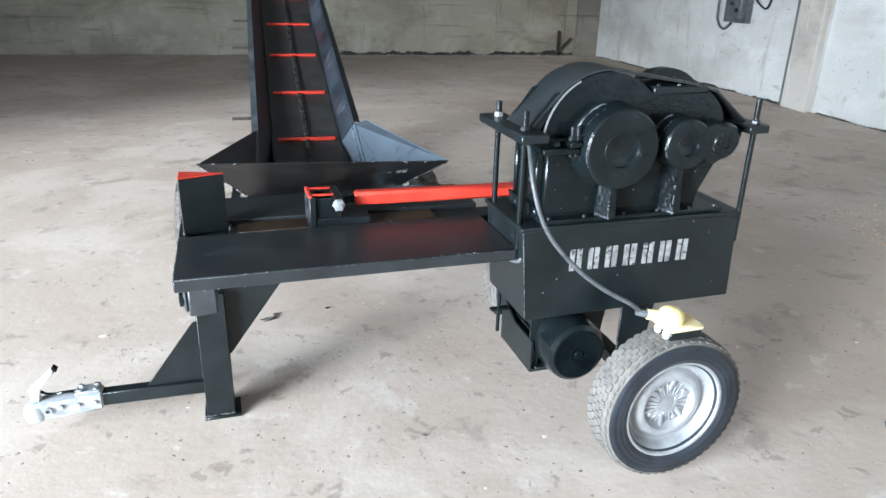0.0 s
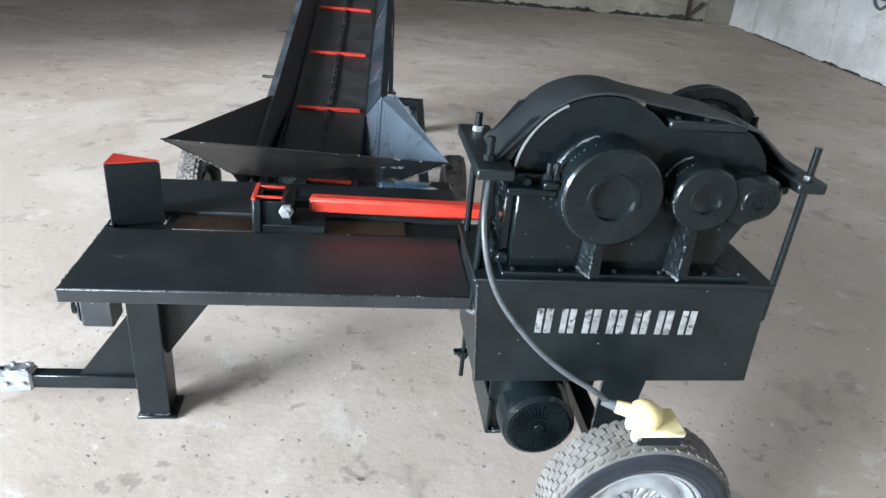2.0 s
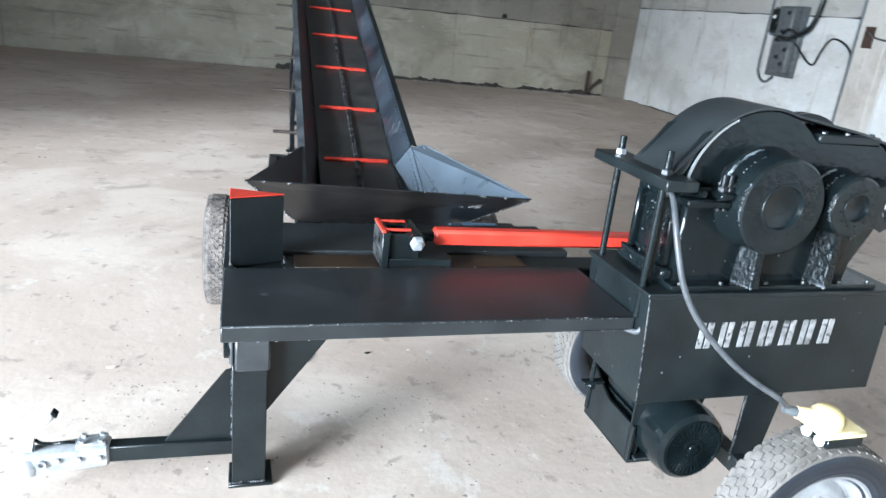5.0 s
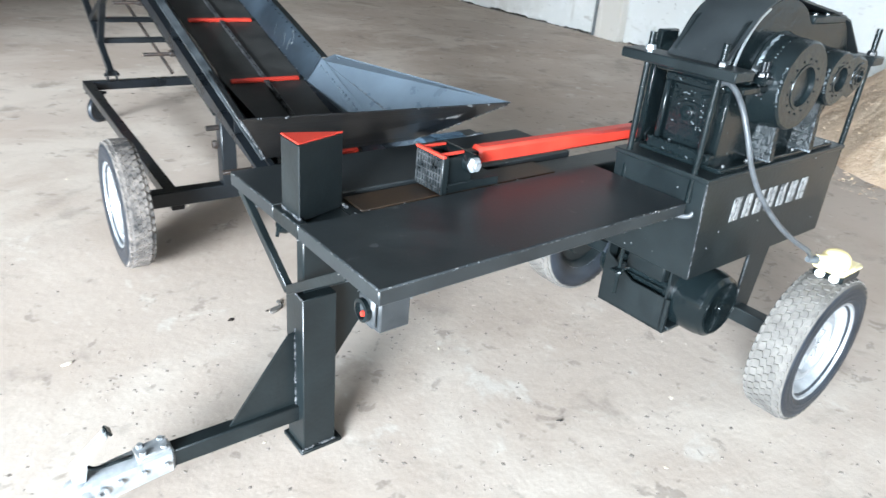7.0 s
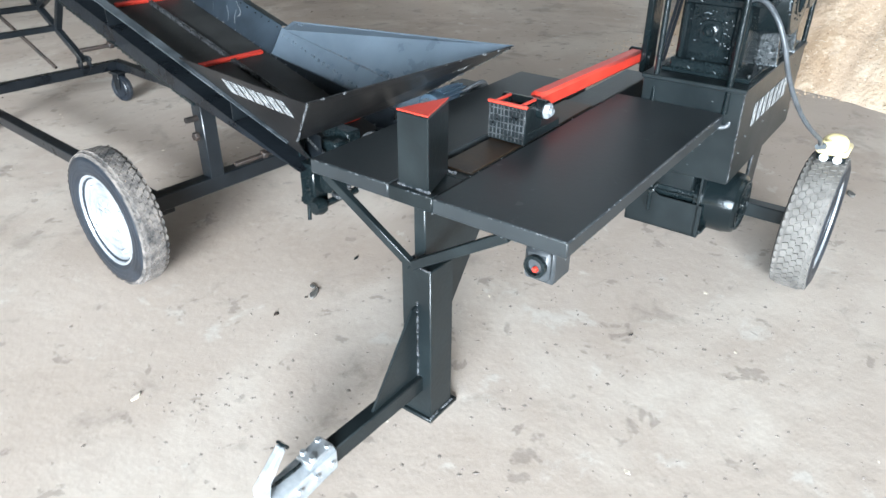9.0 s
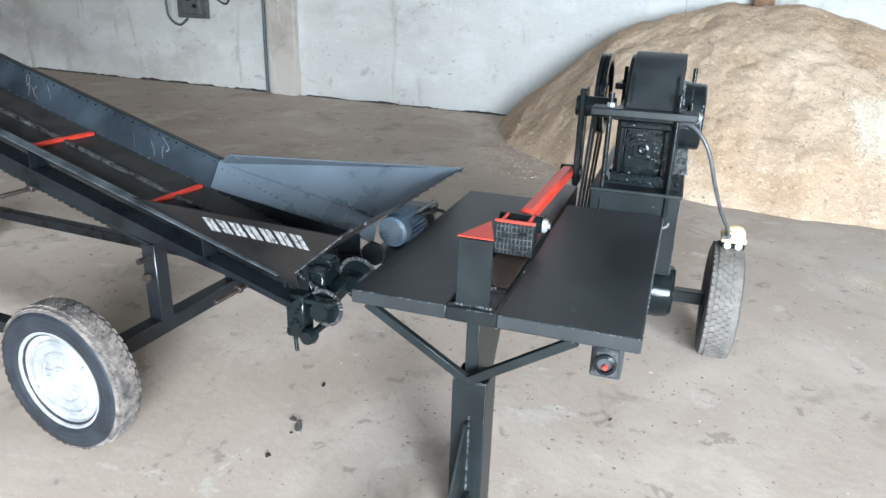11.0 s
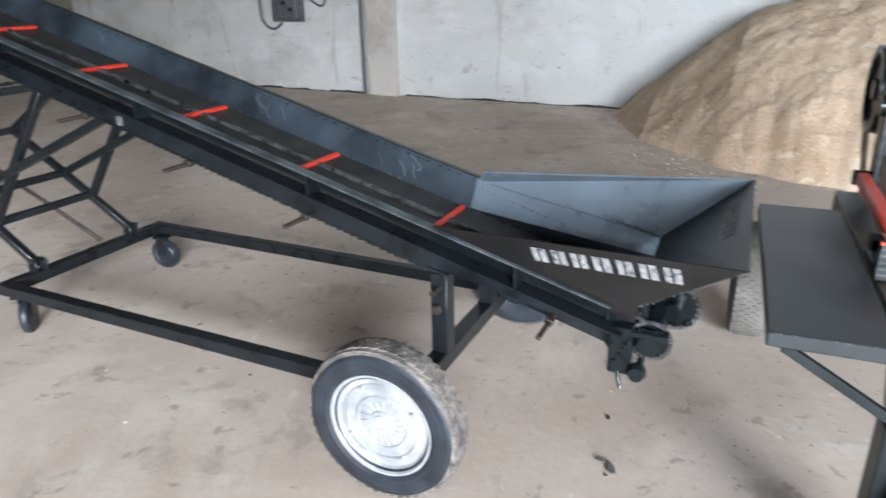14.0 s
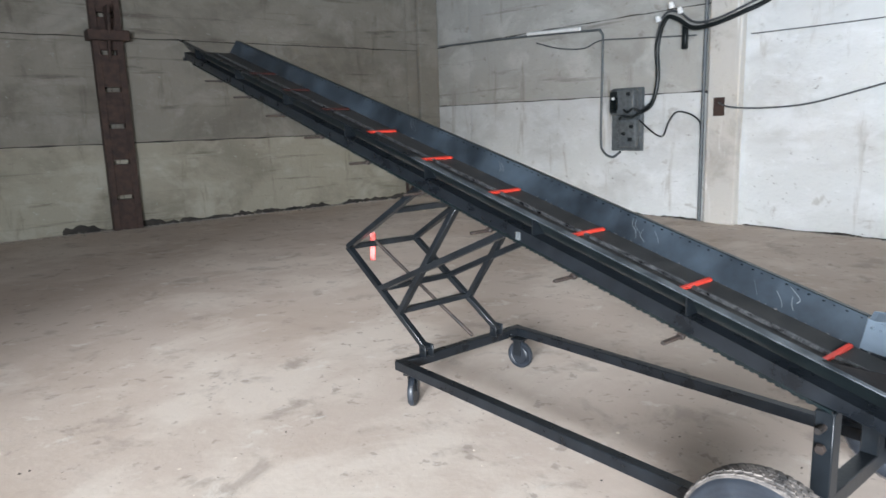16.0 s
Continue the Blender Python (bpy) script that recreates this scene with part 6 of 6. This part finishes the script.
door = part("breaker", bm, GREY, cab, "grey breaker casing")
bm = bmesh.new()
box(bm, (-0.27, 0.12, 0.70), (-0.235, 0.24, 0.92), 0.01)
part("handle", bm, BLACK, door)
bm = bmesh.new()
box(bm, (-0.256, 0.14, 0.66), (-0.232, 0.29, 1.02), 0.006)
part("cover_plate", bm, BLACK_FLAT, door)
bm = bmesh.new()
box(bm, (-0.20, -0.22, 0.06), (-0.09, 0.16, 0.55), 0.02)
part("fuse_box", bm, GREY, cab)
bm = bmesh.new()
lathe(bm, [(0, 0), (0.03, 0), (0.024, 0.03), (0, 0.03)], (-0.255, 0.20, 0.90), (-1, 0, 0), 20)
part("dial", bm, WHITE, cab)
for y, z in ((-0.10, 0.97), (-0.14, 0.42), (0.02, 0.30), (-0.12, 0.20)):
    bm = bmesh.new()
    box(bm, (-0.262 if z > 0.6 else -0.222, y - 0.04, z - 0.03), (-0.236 if z > 0.6 else -0.196, y + 0.04, z + 0.03), 0.008)
    part("knob", bm, BLACK_FLAT, cab)
bm = bmesh.new()
tube(bm, [(-0.25, -0.02, 0.70), (-0.30, -0.12, 0.66), (-0.28, -0.22, 0.72), (-0.20, -0.30, 0.66), (-0.22, -0.16, 0.58), (-0.26, 0.0, 0.60), (-0.24, 0.08, 0.55)], 0.022)
part("lead_tail", bm, BLACK_FLAT, cab)


def wall_line(name, pts, r, material, label, category):
    ob = tagged(part(name, tube(bmesh.new(), pts, r), material), label, category)
    return ob


wall_line("conduit", [(XW - 0.03, 16.0, 3.42), (XW - 0.03, 13.6, 3.35), (XW - 0.03, 11.6, 3.26), (XW - 0.03, 11.30, 3.20), (XW - 0.03, 11.26, 2.9), (XW - 0.03, 11.28, 1.4), (XW - 0.03, 11.22, 1.10), (XW - 0.05, 11.0, 1.00), (XW - 0.05, 10.82, 1.10)], 0.022, GREY, "grey steel conduit running along the wall", "conduit")
wall_line("hose_cable", [(XW - 0.12, 10.42, 1.75), (XW - 0.10, 10.16, 1.90), (XW - 0.08, 10.06, 2.3), (XW - 0.08, 10.08, 2.85), (XW - 0.10, 9.92, 3.25), (XW - 0.12, 9.70, 3.22), (XW - 0.15, 9.4, 3.05), (XW - 0.22, 9.0, 3.05), (XW - 0.22, 8.55, 3.16), (XW - 0.12, 8.1, 3.35), (XW - 0.10, 7.2, 3.9), (XW - 0.10, 6.6, 4.3)], 0.036, BLACK_FLAT, "thick black cable hanging along the wall", "cable")
wall_line("thin_wire", [(XW - 0.10, 10.40, 1.65), (XW - 0.06, 10.12, 1.42), (XW - 0.05, 9.95, 1.38), (XW - 0.05, 9.85, 1.60), (XW - 0.05, 9.70, 1.76), (XW - 0.05, 9.45, 1.72), (XW - 0.05, 9.28, 1.60), (XW - 0.05, 9.25, 1.45)], 0.014, BLACK_FLAT, "thin dark wire looped on the wall", "wire")
wall_line("slack_wire", [(XW - 0.03, 9.32, 2.08), (XW - 0.06, 9.15, 2.04), (XW - 0.18, 8.85, 1.86), (XW - 0.18, 8.62, 1.80), (XW - 0.06, 8.2, 1.78), (XW - 0.04, 7.6, 1.82), (XW - 0.04, 6.9, 1.98), (XW - 0.04, 6.0, 2.20), (XW - 0.04, 4.6, 2.40)], 0.013, CABLE, "slack dark wire strung along the wall", "wire")
wall_line("hose_cable", [(XW - 0.10, 10.40, 1.80), (XW - 0.07, 10.12, 2.0), (XW - 0.06, 10.10, 2.4), (XW - 0.07, 10.12, 2.9), (XW - 0.08, 9.98, 3.30), (XW - 0.09, 9.72, 3.34), (XW - 0.12, 9.4, 3.14), (XW - 0.20, 9.0, 3.12), (XW - 0.20, 8.5, 3.26), (XW - 0.09, 8.0, 3.5), (XW - 0.07, 7.1, 4.1)], 0.018, CABLE, "grey cable beside the thick black one", "cable")
wall_line("sagging_wire", [(XW - 0.03, 12.9, 3.18), (XW - 0.04, 12.3, 3.02), (XW - 0.04, 11.7, 2.96), (XW - 0.04, 11.3, 3.06), (XW - 0.03, 10.6, 3.02), (XW - 0.03, 9.4, 2.94)], 0.011, CABLE, "thin wire sagging along the wall", "wire")
wall_line("thin_line", [(XW - 0.03, 8.5, 2.86), (XW - 0.03, 7.2, 2.86), (XW - 0.03, 5.6, 2.88), (XW - 0.03, 4.0, 2.92)], 0.008, CABLE, "taut thin line along the wall", "wire")
bm = bmesh.new()
box(bm, (XW - 0.14, 9.52, 2.74), (XW - 0.06, 9.60, 3.10), 0.012)
tagged(part("cable_bracket", bm, BLACK_FLAT), "short dark bracket under the cable", "bracket")
for y, z in ((9.78, 3.40), (10.02, 3.22), (9.62, 3.30)):
    bm = bmesh.new()
    lathe(bm, [(0, 0), (0.045, 0), (0.05, 0.02), (0.035, 0.04), (0.045, 0.06), (0.03, 0.09), (0, 0.09)], (XW - 0.15, y, z), (-0.5, 0, 1), 14)
    tagged(part("insulator", bm, WHITE), "small white porcelain insulator on the wall cable", "insulator")
wall_line("wall_pipe", [(XW - 0.035, 9.24, 0.0), (XW - 0.035, 9.24, 2.0), (XW - 0.035, 9.22, HIGH - 0.02)], 0.03, GREY, "vertical grey pipe beside the pilaster", "pipe")
bm = bmesh.new()
box(bm, (XW - 0.175, 8.80, 1.68), (XW - 0.158, 8.98, 1.96), 0.004)
tagged(part("rusty_plate", bm, RUSTY), "small rusty plate fixed to the pilaster", "plate")
wall_line("insulated_tube", [(XW - 0.075, 13.1, 3.37), (XW - 0.075, 12.4, 3.34), (XW - 0.075, 11.75, 3.31)], 0.035, WHITE, "white wrapped tube over the conduit", "tube")

col = thing("steel_column", pose(0.44, Y_BACK - 0.002, 0), "rusty riveted steel column against the back wall", "column")
for sg in (-1, 1):
    bm = bmesh.new()
    box(bm, (sg * 0.19 - 0.055, -0.16, 0), (sg * 0.19 + 0.055, 0, HIGH - 0.02), 0.006)
    part("channel", bm, RUSTY, col)
for z in (0.0, 0.62, 1.24, 1.86, 2.48, 3.1, 3.72):
    bm = bmesh.new()
    box(bm, (-0.15, -0.145, z), (0.15, -0.02, z + 0.54), 0.004)
    part("batten", bm, RUSTY, col)
bm = bmesh.new()
box(bm, (-0.33, -0.30, 3.25), (0.33, -0.005, 3.42), 0.01)
prism(bm, [(-0.02, -0.16, 2.9), (-0.02, -0.45, 3.8), (-0.02, -0.16, 3.8)], (0.04, 0, 0))
part("bracket", bm, RUSTY, col)

bm = bmesh.new()
box(bm, (6.55, Y_BACK - 0.10, 0), (6.60, Y_BACK - 0.05, 0.58), 0.005)
beam(bm, (6.58, Y_BACK - 0.08, 0.1), (6.86, Y_BACK - 0.16, 0.42), 0.05, 0.05)
tagged(part("steel_bracket", bm, RUSTY), "rusty bracket leaning in the corner of the hall", "bracket")
bm = bmesh.new()
lathe(bm, [(0, 0), (0.05, 0), (0.045, 0.05), (0.02, 0.06), (0.02, 0.12), (0, 0.12)], (4.37, Y_BACK - 0.002, 1.58), (0, -1, 0), 16)
tagged(part("wall_bolt", bm, BLACK_FLAT), "dark bolt stub projecting from the wall", "bolt")
bm = bmesh.new()
box(bm, (7.30, 1.80, 0.9), (7.42, 2.02, 1.95), 0.006)
tagged(part("wooden_post", bm, WOOD), "brown post end standing behind the sawdust heap", "post")
